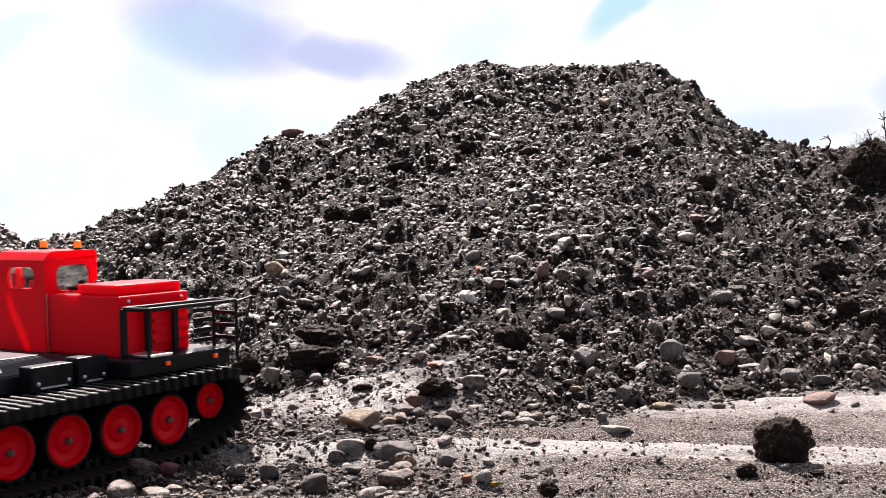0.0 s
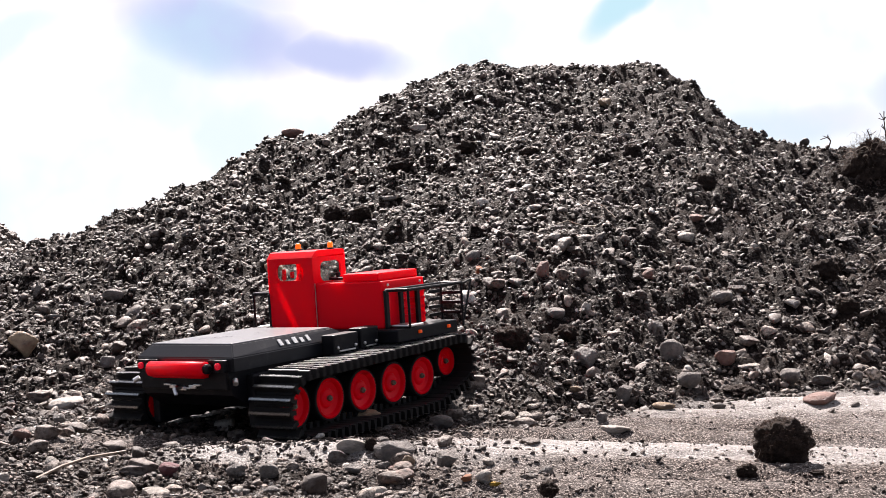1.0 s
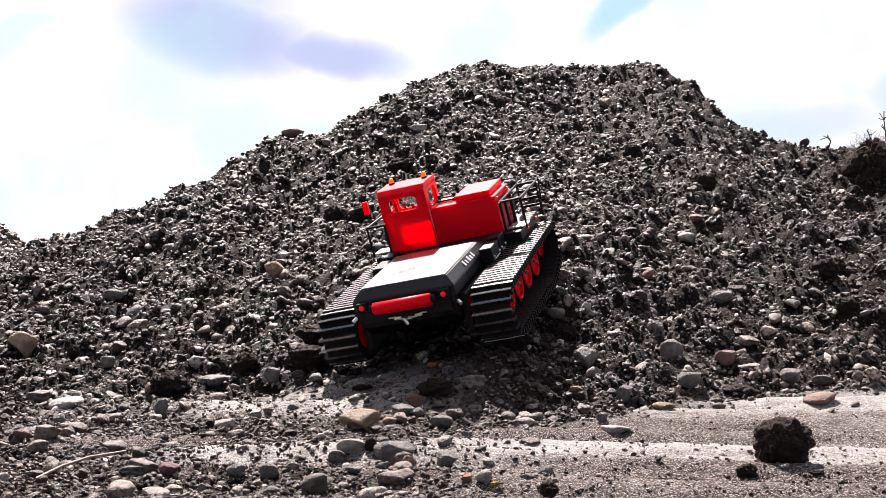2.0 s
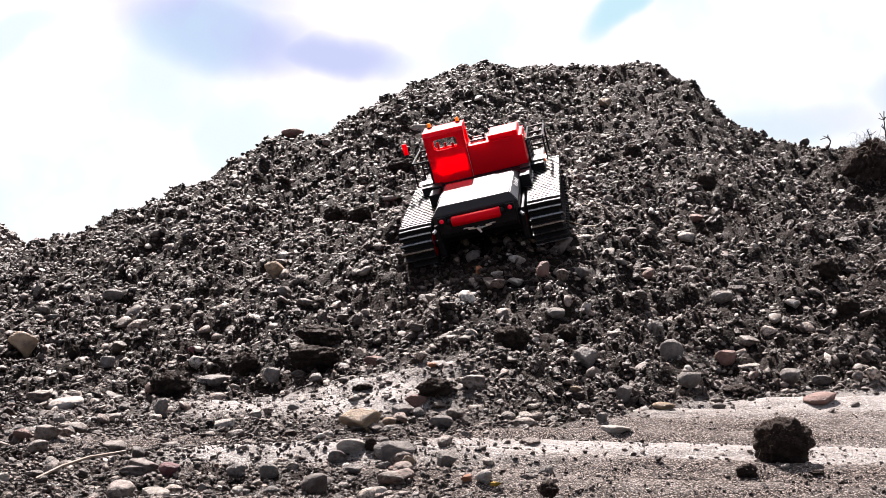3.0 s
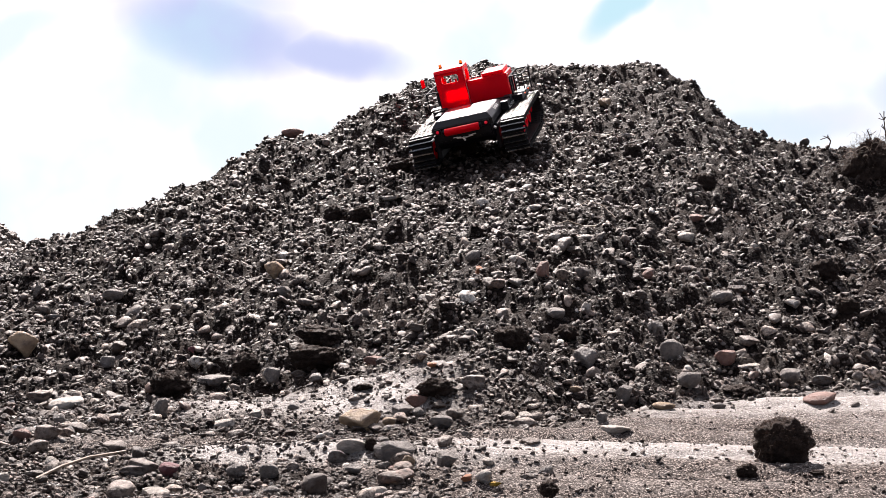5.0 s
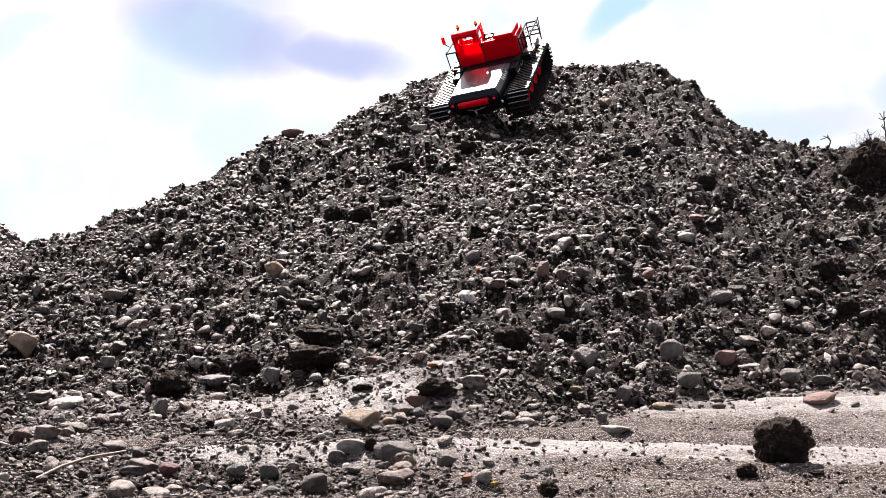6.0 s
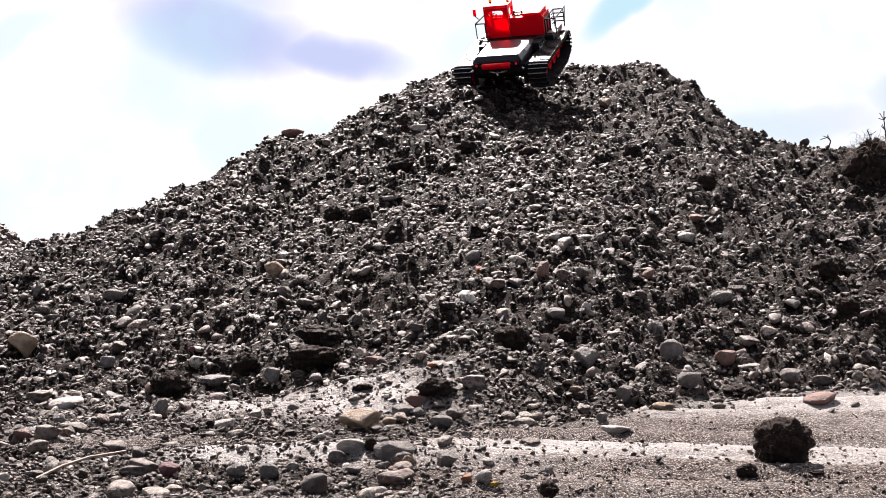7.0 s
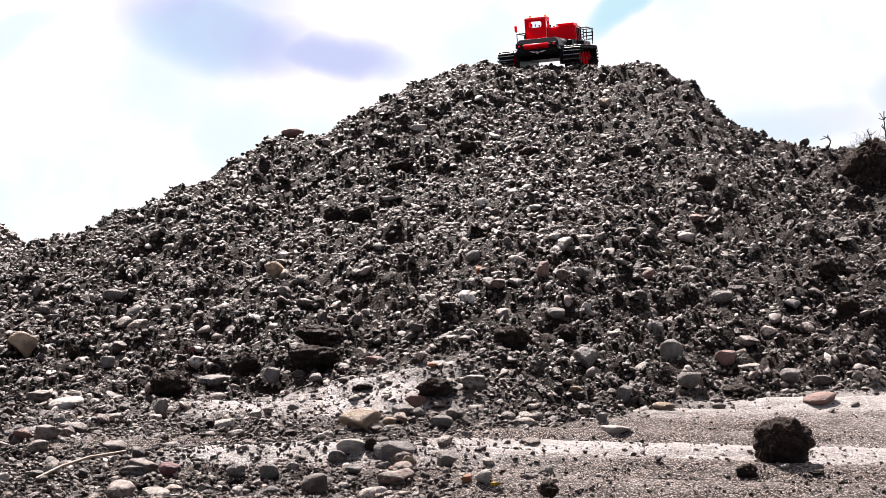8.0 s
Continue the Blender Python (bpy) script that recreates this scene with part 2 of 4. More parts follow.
def sand_glare_mask(x, y):
    """1 on the fine driven sand beside the heap, 0 on gravel; also pale where wet ground glares."""
    edge = 2.5 + 0.05 * vnoise(x * 3, y * 3, 5) - 0.42 * np.exp(-((x - 0.05) / 0.38) ** 2)
    m = smooth(0.0, 0.14, edge - y) * smooth(-0.12, 0.08, x - 0.1 * vnoise(x * 5, y * 5, 6) - 0.1 * smooth(1.9, 2.2, y))
    m = m * smooth(2.6, 1.2, np.hypot(x - 0.9, (y - 1.7) * 1.3) + 0.35 * vnoise(x * 1.7, y * 1.7, 8))
    # glare off the wet strip at the heap's foot, painted as pale sand
    left = smooth(0.0, 0.12, 2.52 - y) * smooth(0.0, 0.2, y - 2.02) * smooth(-0.62, -0.4, x) * smooth(0.15, -0.1, x)
    # light mud, strengthened to colour in the glare of wet ground
    mud = (0.85 * smooth(2.15, 1.9, y) + 0.35 * smooth(1.4, 1.0, y)) * smooth(-0.5, 0.4, vnoise(x * 4, y * 9, 7) * smooth(1.0, 1.42, y) * smooth(3.0, 1.5, np.abs(x)))
    return np.maximum(m, np.maximum(0.85 * left, mud))


def heap(x, y):
    """The smooth form of the ground and the heap."""
    x, y = np.asarray(x, float), np.asarray(y, float)
    cy = sum(np.interp(x + o, CREST_X, CREST_Y) for o in (-0.08, 0, 0.08)) / 3
    cz = sum(np.interp(x + o, CREST_X, CREST_Z) for o in (-0.04, 0, 0.04)) / 3
    toe = 2.5 - 0.32 * np.exp(-((x - 0.1) / 0.4) ** 2)
    p = (y - toe) / (cy - toe)
    q = np.clip(p, 0, 1)
    front = cz * np.interp(q, RISE_AT, RISE)
    front = front + 0.045 * np.tanh((x - 0.12) / 0.22) * smooth(2.3, 2.9, y) * smooth(5.1, 4.5, y) * smooth(1.6, 0.7, np.abs(x))
    behind = cz - 0.09 * (1 - np.exp(-np.maximum(y - cy, 0) / 0.25)) - 0.42 * np.maximum(y - cy - 0.25, 0)
    z = np.where(y < cy, front, np.maximum(behind, 0))
    z = z + 0.63 * np.exp(-((x + 3.75) / 0.66) ** 2 - ((y - 9.3) / 1.0) ** 2)
    z = z + 0.02 * np.exp(-((x + 0.12) / 0.34) ** 2 - ((y - 1.72) / 0.13) ** 2)
    return z


def land(x, y):
    """Height of the ground with its lumps."""
    x, y = np.asarray(x, float), np.asarray(y, float)
    z = heap(x, y)
    s = sand_glare_mask(x, y)
    on = smooth(2.0, 2.8, y)
    near = smooth(30, 12, np.hypot(x, y - 4))
    z = z + near * (0.030 * on * vnoise(x * 2.3, y * 2.3, 1) + (0.018 * on + 0.006) * (1 - 0.8 * s) * vnoise(x * 8, y * 8, 2))
    z = z + near * (1 - 0.9 * s) * (0.006 + 0.009 * on) * vnoise(x * 22, y * 22, 3)
    z = z + near * s * 0.008 * np.sin((y + 0.10 * x) * 42 + 1.5 * vnoise(x * 2, y * 2, 9))
    return z


def lumps(x, y, cell, seed):
    """Rounded lumps of unequal size packed side by side, 0 to about 0.8 cells high."""
    gx, gy = x / cell, y / cell
    ix, iy = np.floor(gx), np.floor(gy)
    best = np.zeros_like(gx)
    for dx in (-1, 0, 1):
        for dy in (-1, 0, 1):
            cx, cy = ix + dx, iy + dy
            r = 0.32 + 0.55 * lattice(cx, cy, seed + 2) ** 1.5
            d = ((gx - cx - lattice(cx, cy, seed)) ** 2 + (gy - cy - lattice(cx, cy, seed + 1)) ** 2) / (r * r)
            best = np.maximum(best, r * np.clip(1 - d, 0, 1) ** 0.7)
    return best * cell


def surface(x, y):
    """Height of the ground with its crumbs."""
    x, y = np.asarray(x, float), np.asarray(y, float)
    wx, wy = x + 0.006 * vnoise(x * 60, y * 60, 31), y + 0.006 * vnoise(x * 60, y * 60, 32)
    rough = (1 - (0.6 + 0.37 * smooth(-0.2, 0.1, x)) * sand_glare_mask(x, y)) * smooth(9, 7, y) * smooth(4, 2.8, np.abs(x)) * (0.42 + 0.58 * smooth(2.1, 2.7, y))
    big, mid, small = lumps(wx, wy, 0.052, 40), lumps(wx, wy, 0.026, 50), lumps(x, y, 0.0145, 60)
    return land(x, y) + rough * (0.50 * big + 0.55 * mid + 0.35 * small - 0.021)


# ---------- building helpers ----------
def mesh_from(name, verts, faces, mat, flat=False):
    """A mesh from arrays of corners and of triangles or quads."""
    me = bpy.data.meshes.new(name)
    n = faces.shape[1]
    me.vertices.add(len(verts))
    me.vertices.foreach_set("co", np.asarray(verts, np.float32).ravel())
    me.loops.add(faces.size)
    me.loops.foreach_set("vertex_index", faces.astype(np.int32).ravel())
    me.polygons.add(len(faces))
    me.polygons.foreach_set("loop_start", np.arange(0, faces.size, n, dtype=np.int32))
    me.update(calc_edges=True)
    me.polygons.foreach_set("use_smooth", np.full(len(faces), not flat))
    me.materials.append(mat)
    return me


def part(name, bm, mat, parent=None, label="", smooth_faces=False):
    """One mesh object under a thing, or on its own."""
    me = bpy.data.meshes.new(name)
    bmesh.ops.recalc_face_normals(bm, faces=bm.faces)
    if smooth_faces:
        for f in bm.faces:
            f.smooth = True
    bm.to_mesh(me)
    bm.free()
    for one in mat if isinstance(mat, (list, tuple)) else (mat,):
        me.materials.append(one)
    ob = new(name, me)
    ob.parent = parent
    return tagged(ob, label) if label else ob


def box(bm, x0, x1, y0, y1, z0, z1, bevel=0.0, m=Matrix()):
    """A box with rounded edges."""
    size = Matrix.Diagonal((x1 - x0, y1 - y0, z1 - z0, 1))
    made = bmesh.ops.create_cube(bm, size=1, matrix=m @ Matrix.Translation(((x0 + x1) / 2, (y0 + y1) / 2, (z0 + z1) / 2)) @ size)
    if bevel:
        edges = list({e for v in made["verts"] for e in v.link_edges})
        bmesh.ops.bevel(bm, geom=edges, offset=bevel, segments=2, profile=0.6, affect="EDGES")
    return bm


def rod(bm, a, b, r, sides=8):
    """A round bar from a to b."""
    a, b = Vector(a), Vector(b)
    d = b - a
    m = Matrix.Translation((a + b) / 2) @ d.to_track_quat("Z", "Y").to_matrix().to_4x4()
    bmesh.ops.create_cone(bm, cap_ends=True, segments=sides, radius1=r, radius2=r, depth=d.length, matrix=m)
    return bm


def turned(bm, profile, sides=24, m=Matrix(), closed=True):
    """A body of revolution round z from (radius, height) pairs."""
    rings = []
    for r, z in profile:
        rings.append([bm.verts.new(m @ Vector((r * math.cos(i * math.tau / sides), r * math.sin(i * math.tau / sides), z))) for i in range(sides)])
    for lo, hi in zip(rings, rings[1:]):
        for i in range(sides):
            bm.faces.new((lo[i], lo[(i + 1) % sides], hi[(i + 1) % sides], hi[i]))
    if closed:
        bm.faces.new(rings[0][::-1])
        bm.faces.new(rings[-1])
    return bm


def prism(bm, outline, x0, x1):
    """A (y, z) outline drawn out from x0 to x1."""
    a = [bm.verts.new((x0, y, z)) for y, z in outline]
    b = [bm.verts.new((x1, y, z)) for y, z in outline]
    n = len(outline)
    bm.faces.new(a)
    bm.faces.new(b[::-1])
    for i in range(n):
        bm.faces.new((a[i], b[i], b[(i + 1) % n], a[(i + 1) % n]))
    return bm


def holed_panel(bm, w, h, cx, cz, hw, hh, r, thick, m):
    """A panel w by h in its own x, z plane, with a round-cornered opening, thick along y."""
    def ring(x0, x1, z0, z1, rad):
        pts = []
        for (px, pz), start in (((x1, z1), 0), ((x0, z1), 90), ((x0, z0), 180), ((x1, z0), 270)):
            ox, oz = px - math.copysign(rad, px - (x0 + x1) / 2), pz - math.copysign(rad, pz - (z0 + z1) / 2)
            for k in range(5):
                a = radians(start + 22.5 * k)
                pts.append((ox + rad * math.cos(a), oz + rad * math.sin(a)))
        return pts
    outer, inner = ring(-w / 2, w / 2, 0, h, 1e-4), ring(cx - hw, cx + hw, cz - hh, cz + hh, r)
    loops = [[bm.verts.new(m @ Vector((x, y, z))) for x, z in pts] for pts, y in ((outer, 0), (inner, 0), (inner, thick), (outer, thick))]
    n = len(outer)
    for a, b in zip(loops, loops[1:] + loops[:1]):
        for i in range(n):
            bm.faces.new((a[i], a[(i + 1) % n], b[(i + 1) % n], b[i]))
    return bm


def empty(name, label, category, m=Matrix(), group=""):
    ob = new(name)
    ob.matrix_world = m
    return tagged(ob, label, category, group)


# ---------- the ground ----------
def build_ground():
    def steps(lo, hi, d, far):
        core = np.arange(lo, hi + d / 2, d)
        out, s = [], d
        while (out[-1] if out else 0) < far:
            s *= 1.16
            out.append((out[-1] if out else 0) + s)
        out = np.array(out)
        return np.concatenate([(lo - out)[::-1], core, hi + out])
    xs = steps(-2.25, 2.45, 0.0125, 1500)
    core = [1.3]
    while core[-1] < 6.5:
        core.append(core[-1] + min(0.0060 + 0.0026 * (core[-1] - 1.3), 0.0135))
    tail = steps(core[0], core[-1], 0.0105, 1500)
    ys = np.concatenate([tail[tail < core[0] - 1e-6], core, tail[tail > core[-1] + 1e-6]])
    X, Y = np.meshgrid(xs, ys)
    Z = surface(X, Y)
    s = sand_glare_mask(X, Y)
    Z += smooth(9, 7, Y) * smooth(4, 2.8, np.abs(X)) * s * 0.0015 * vnoise(X * 60, Y * 60, 13)
    n, k = len(xs), len(ys)
    i = np.arange(n * k).reshape(k, n)
    quads = np.stack([i[:-1, :-1], i[:-1, 1:], i[1:, 1:], i[1:, :-1]], -1).reshape(-1, 4)
    me = mesh_from("ground", np.stack([X, Y, Z], -1).reshape(-1, 3), quads, SOIL)
    a = me.attributes.new("sand", "FLOAT", "POINT")
    a.data.foreach_set("value", s.astype(np.float32).ravel())
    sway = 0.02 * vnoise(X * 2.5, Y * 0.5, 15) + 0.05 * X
    # nearer band is smooth sand; the one at the foot paints wet glare
    swept_glare = np.maximum(np.exp(-((Y - 1.755 - sway) / 0.085) ** 4), 0.95 * np.exp(-((Y - 2.36 - sway) / 0.19) ** 4)) + 0.25 * smooth(0.55, 0.85, X) * smooth(1.62, 1.75, Y)
    a = me.attributes.new("swept_glare", "FLOAT", "POINT")
    a.data.foreach_set("value", swept_glare.astype(np.float32).ravel())
    tagged(new("ground", me), "dark damp soil heap rising from a flat of pale sand", "ground", kind="structure")


build_ground()


# ---------- stones ----------
def pebble(seed, level, rough=0.10, angular=0.5):
    """Corners and faces of one worn stone, about 1 across its half length."""
    bm = bmesh.new()
    bmesh.ops.create_icosphere(bm, subdivisions=level, radius=1)
    rnd = random.Random(seed)
    off = Vector((rnd.uniform(0, 90), rnd.uniform(0, 90), rnd.uniform(0, 90)))
    cuts = [(Vector((rnd.gauss(0, 1), rnd.gauss(0, 1), rnd.gauss(0, 1))).normalized(), rnd.uniform(0.45, 0.85)) for _ in range(int(14 * angular))]
    for v in bm.verts:
        d = v.co.normalized()
        c = d * (1 + 0.22 * noise.noise(d * 0.9 + off) + rough * noise.noise(d * 2.4 + off))
        for n, h in cuts:
            over = c.dot(n) - h
            if over > 0:
                c -= n * over * 0.95
        v.co = c
    bm.verts.index_update()
    co = np.array([v.co[:] for v in bm.verts])
    fa = np.array([[v.index for v in f.verts] for f in bm.faces])
    bm.free()
    half = np.abs(co).max(0)
    return co / half, fa


def turns(rng, n, tilt):
    """n random rotation matrices: any heading, leaning by about tilt."""
    yaw, lx, ly = rng.uniform(0, math.tau, n), rng.normal(0, tilt, n), rng.normal(0, tilt, n)
    c, s, o, l = np.cos(yaw), np.sin(yaw), np.zeros(n), np.ones(n)
    rz = np.stack([c, -s, o, s, c, o, o, o, l], -1).reshape(n, 3, 3)
    rx = np.stack([l, o, o, o, np.cos(lx), -np.sin(lx), o, np.sin(lx), np.cos(lx)], -1).reshape(n, 3, 3)
    ry = np.stack([np.cos(ly), o, np.sin(ly), o, l, o, -np.sin(ly), o, np.cos(ly)], -1).reshape(n, 3, 3)
    return rx @ ry @ rz


def gravel(name, label, count, low, high, power, level, seed, keep, sink, angular, area=(-2.25, 2.45, 1.35, 6.6), mat=STONES, tilt=0.38, rough=0.16, flat=False, grow=(1.0, 1.0), lean_out=0.39):
    # grow: how much smaller they lie at the foot and larger up the heap
    rng = np.random.default_rng(seed)
    y = area[2] * (area[3] / area[2]) ** rng.uniform(0, 1, count)
    x = rng.uniform(np.maximum(area[0], -lean_out * y - 0.12), np.minimum(area[1], lean_out * y + 0.12))
    ok = rng.uniform(0, 1, count) < keep(x, y)
    x, y = x[ok], y[ok]
    n = len(x)
    size = low * (1 - rng.uniform(0, 1, n) * (1 - (low / high) ** power)) ** (-1 / power)
    size = size * np.clip(y / 3.0, *grow)
    axes = np.stack([size, size * rng.uniform(0.6, 0.95, n), size * rng.uniform(0.28, 0.72, n)], -1)
    R = turns(rng, n, tilt)
    slope = (land(x, y + 0.04) - land(x, y - 0.04)) / 0.08
    z = surface(x, y) + axes[:, 2] * rng.uniform(sink, sink + 0.75, n)
    kinds = [pebble(seed * 50 + i, level, rough, angular) for i in range(14)]
    which = rng.integers(0, len(kinds), n)
    vs, fs, base = [], [], 0
    for k, (co, fa) in enumerate(kinds):
        pick = np.nonzero(which == k)[0]
        p = np.einsum("nij,nvj->nvi", R[pick], co[None] * axes[pick][:, None])
        p[..., 2] += p[..., 1] * slope[pick][:, None] * 0.6
        p += np.stack([x[pick], y[pick], z[pick]], -1)[:, None]
        vs.append(p.reshape(-1, 3))
        fs.append((fa[None] + base + np.arange(len(pick))[:, None, None] * len(co)).reshape(-1, fa.shape[1]))
        base += len(pick) * len(co)
    me = mesh_from(name, np.concatenate(vs), np.concatenate(fs), mat, flat)
    return tagged(new(name, me), label, "gravel", kind="stuff")


def thin_on_sand(x, y):
    return np.where(y > 2.1, 1.0, 0.30) * (1 - 0.955 * sand_glare_mask(x, y)) * smooth(0.25, 0.6, 0.9 + vnoise(x * 6, y * 6, 21) * 0.5)


def fine_cover(x, y):
    return (1 - 0.985 * sand_glare_mask(x, y)) * (1 - 0.25 * smooth(0.3, 1.0, x) * smooth(2.4, 3.0, y))


def bed_of_stones(x, y):
    return (1 - 0.6 * smooth(0.3, 0.9, x) * smooth(2.5, 3.1, y)) * smooth(1.95, 2.1, y) * thin_on_sand(x, y) * (0.55 + 0.45 * smooth(-0.4, 0.4, vnoise(x * 3, y * 3, 22)))


gravel("coarse_gravel", "grey and brown river stones lying over the soil heap", 7000, 0.009, 0.032, 2.8, 2, 3, bed_of_stones, -0.25, 0.75, grow=(0.6, 1.0))
gravel("fine_gravel", "small grey pebbles covering the heap", 24000, 0.0042, 0.0115, 1.8, 1, 4, lambda x, y: fine_cover(x, y) * (1 - 0.5 * smooth(0.3, 0.9, x) * smooth(2.4, 3.0, y)), 0.1, 0.7, tilt=0.4, flat=True, grow=(0.62, 1.5))
gravel("soil_lumps", "dark crumbly soil lumps between the stones", 5000, 0.009, 0.026, 2.3, 2, 7, lambda x, y: fine_cover(x, y) * smooth(1.6, 2.4, y), -0.1, 0.8, mat=CRUMB, tilt=0.5, rough=0.7, flat=True, grow=(0.6, 1.0))
gravel("soil_crumbs", "fine dark soil crumbs between the stones", 68000, 0.0036, 0.0115, 1.6, 1, 8, fine_cover, 0.2, 0.6, mat=CRUMB, tilt=0.6, rough=0.9, grow=(0.62, 1.5))
gravel("roadside_gravel", "small stones scattered in front of the heap", 1000, 0.004, 0.011, 2.0, 2, 5,
       lambda x, y: (1 - 0.45 * sand_glare_mask(x, y)) * smooth(0.32, 0.0, x), -0.1, 0.8, (-0.9, 0.35, 1.4, 2.05))
gravel("sand_grit", "fine grit lying on the driven sand", 7000, 0.0010, 0.0026, 1.8, 1, 6, lambda x, y: 0.25 + 0.75 * sand_glare_mask(x, y), 0.1, 0.5, (-0.75, 1.2, 1.42, 2.6), flat=True)
gravel("flat_crumbs", "dark soil crumbs and grit strewn over the pale flat", 22000, 0.0015, 0.0048, 2.0, 1, 12,
       lambda x, y: (0.6 + 0.4 * vnoise(x * 5, y * 9, 23)) * (0.05 + 0.95 * smooth(0.2, -0.08, x)) + 0.3 * smooth(1.68, 1.6, y) * smooth(0.05, 0.2, x), 0.0, 0.5, (-0.9, 1.3, 1.42, 2.55), mat=CRUMB, tilt=0.8, rough=0.5, flat=True)
gravel("flat_pebbles", "tiny grey pebbles strewn over the pale flat", 5000, 0.0022, 0.006, 2.2, 1, 13, lambda x, y: 0.55 + 0.45 * vnoise(x * 6, y * 8, 24) - 0.42 * smooth(0.1, 0.4, x), 0.0, 0.7, (-0.9, 1.3, 1.42, 2.55), tilt=0.5, flat=True)
gravel("far_gravel", "grey stones on a further soil heap", 1500, 0.02, 0.05, 2.2, 1, 9, lambda x, y: 1.0 + 0 * x, 0.1, 0.5, (-4.2, -3.0, 8.4, 9.4), flat=True)
gravel("outer_gravel", "grey and brown stones on the flanks of the heap", 12000, 0.012, 0.034, 2.2, 1, 10, lambda x, y: 1.0 * ((np.abs(x) > 0.39 * y + 0.10) | (y > 6.5)), 0.1, 0.5, (-3.3, 3.3, 1.9, 8.2), flat=True, lean_out=9.0)


# ---------- the tracked model vehicle: x to its right, y ahead, z up ----------
WHEEL_Y, WHEEL_Z, WHEEL_R = (-0.171, -0.086, 0.0, 0.085, 0.170), 0.050, 0.034
FRONT_Y, FRONT_Z, FRONT_R = 0.247, 0.066, 0.026
BELT_R, FRONT_BELT_R = 0.0455, 0.037
TRACK_X = (0.122, 0.206)


def belt_course():
    """Points and headings along the middle of the belt, once round, and its length."""
    pts = []

    def arc(cy, cz, r, a0, a1):
        for k in range(41):
            a = radians(a0 + (a1 - a0) * k / 40)
            pts.append((cy + r * math.cos(a), cz + r * math.sin(a)))
    top = math.degrees(math.asin((BELT_R - FRONT_BELT_R) / 0.418)) - math.degrees(math.atan2(FRONT_Z - WHEEL_Z, 0.418))
    low = math.degrees(math.atan2(FRONT_Z - WHEEL_Z, FRONT_Y - WHEEL_Y[4])) + math.degrees(math.asin((BELT_R - FRONT_BELT_R) / 0.078))
    arc(FRONT_Y, FRONT_Z, FRONT_BELT_R, 90 - top, -90 + low)
    arc(WHEEL_Y[4], WHEEL_Z, BELT_R, -90 + low, -90)
    arc(WHEEL_Y[0], WHEEL_Z, BELT_R, -90, -270 - top)
    p = np.array(pts + pts[:1])
    run = np.concatenate([[0], np.cumsum(np.hypot(*np.diff(p, axis=0).T))])
    return p, run


COURSE, RUN = belt_course()
LINKS = 66


def on_belt(s):
    """The place (y, z) at s along the belt, and the turn of a link there about x."""
    s = s % RUN[-1]
    a, b = (np.array([np.interp((s + d) % RUN[-1], RUN, COURSE[:, k]) for k in (0, 1)]) for d in (-0.006, 0.006))
    mid = (a + b) / 2
    d = b - a
    return mid[0], mid[1], math.degrees(math.atan2(d[1], d[0]))


def link_mesh(side):
    bm = bmesh.new()
    x0, x1 = (TRACK_X[0], TRACK_X[1]) if side > 0 else (-TRACK_X[1], -TRACK_X[0])
    box(bm, x0 + 0.004, x1 - 0.004, -0.0079, 0.0079, -0.003, 0.003, 0.001)
    out = (x1 if side > 0 else x0) + side * 0.003
    knee = out - side * 0.022
    inn = x0 if side > 0 else x1
    lo, hi = sorted((knee, inn + side * 0.004))
    prism(bm, [(-0.004, 0.002), (0.004, 0.002), (0.0024, 0.0135), (-0.0024, 0.0135)], lo, hi)
    lo, hi = sorted((knee, out))
    prism(bm, [(-0.004, -0.002), (0.004, -0.002), (0.0022, 0.0125), (-0.0022, 0.0125)], lo, hi)
    box(bm, x0 + 0.030, x0 + 0.036, -0.004, 0.004, -0.013, -0.002, 0.001)
    lo, hi = sorted((knee, inn + side * 0.003))
    bars = box(bmesh.new(), lo, hi, -0.0010, 0.0010, 0.0125, 0.0144)
    prism(bars, [(-0.0010, 0.0115), (0.0010, 0.0115), (0.0010, 0.0136), (-0.0010, 0.0136)], *sorted((knee, out - side * 0.001)))
    body = bpy.data.meshes.new("bars")
    bars.to_mesh(body)
    bars.free()
    rubber = set(bm.faces)
    bm.from_mesh(body)
    for f in bm.faces:
        f.material_index = 0 if f in rubber else 1
    me = bpy.data.meshes.new("track_link")
    bmesh.ops.recalc_face_normals(bm, faces=bm.faces)
    bm.to_mesh(me)
    bm.free()
    me.materials.append(RUBBER)
    me.materials.append(EDGE)
    return me


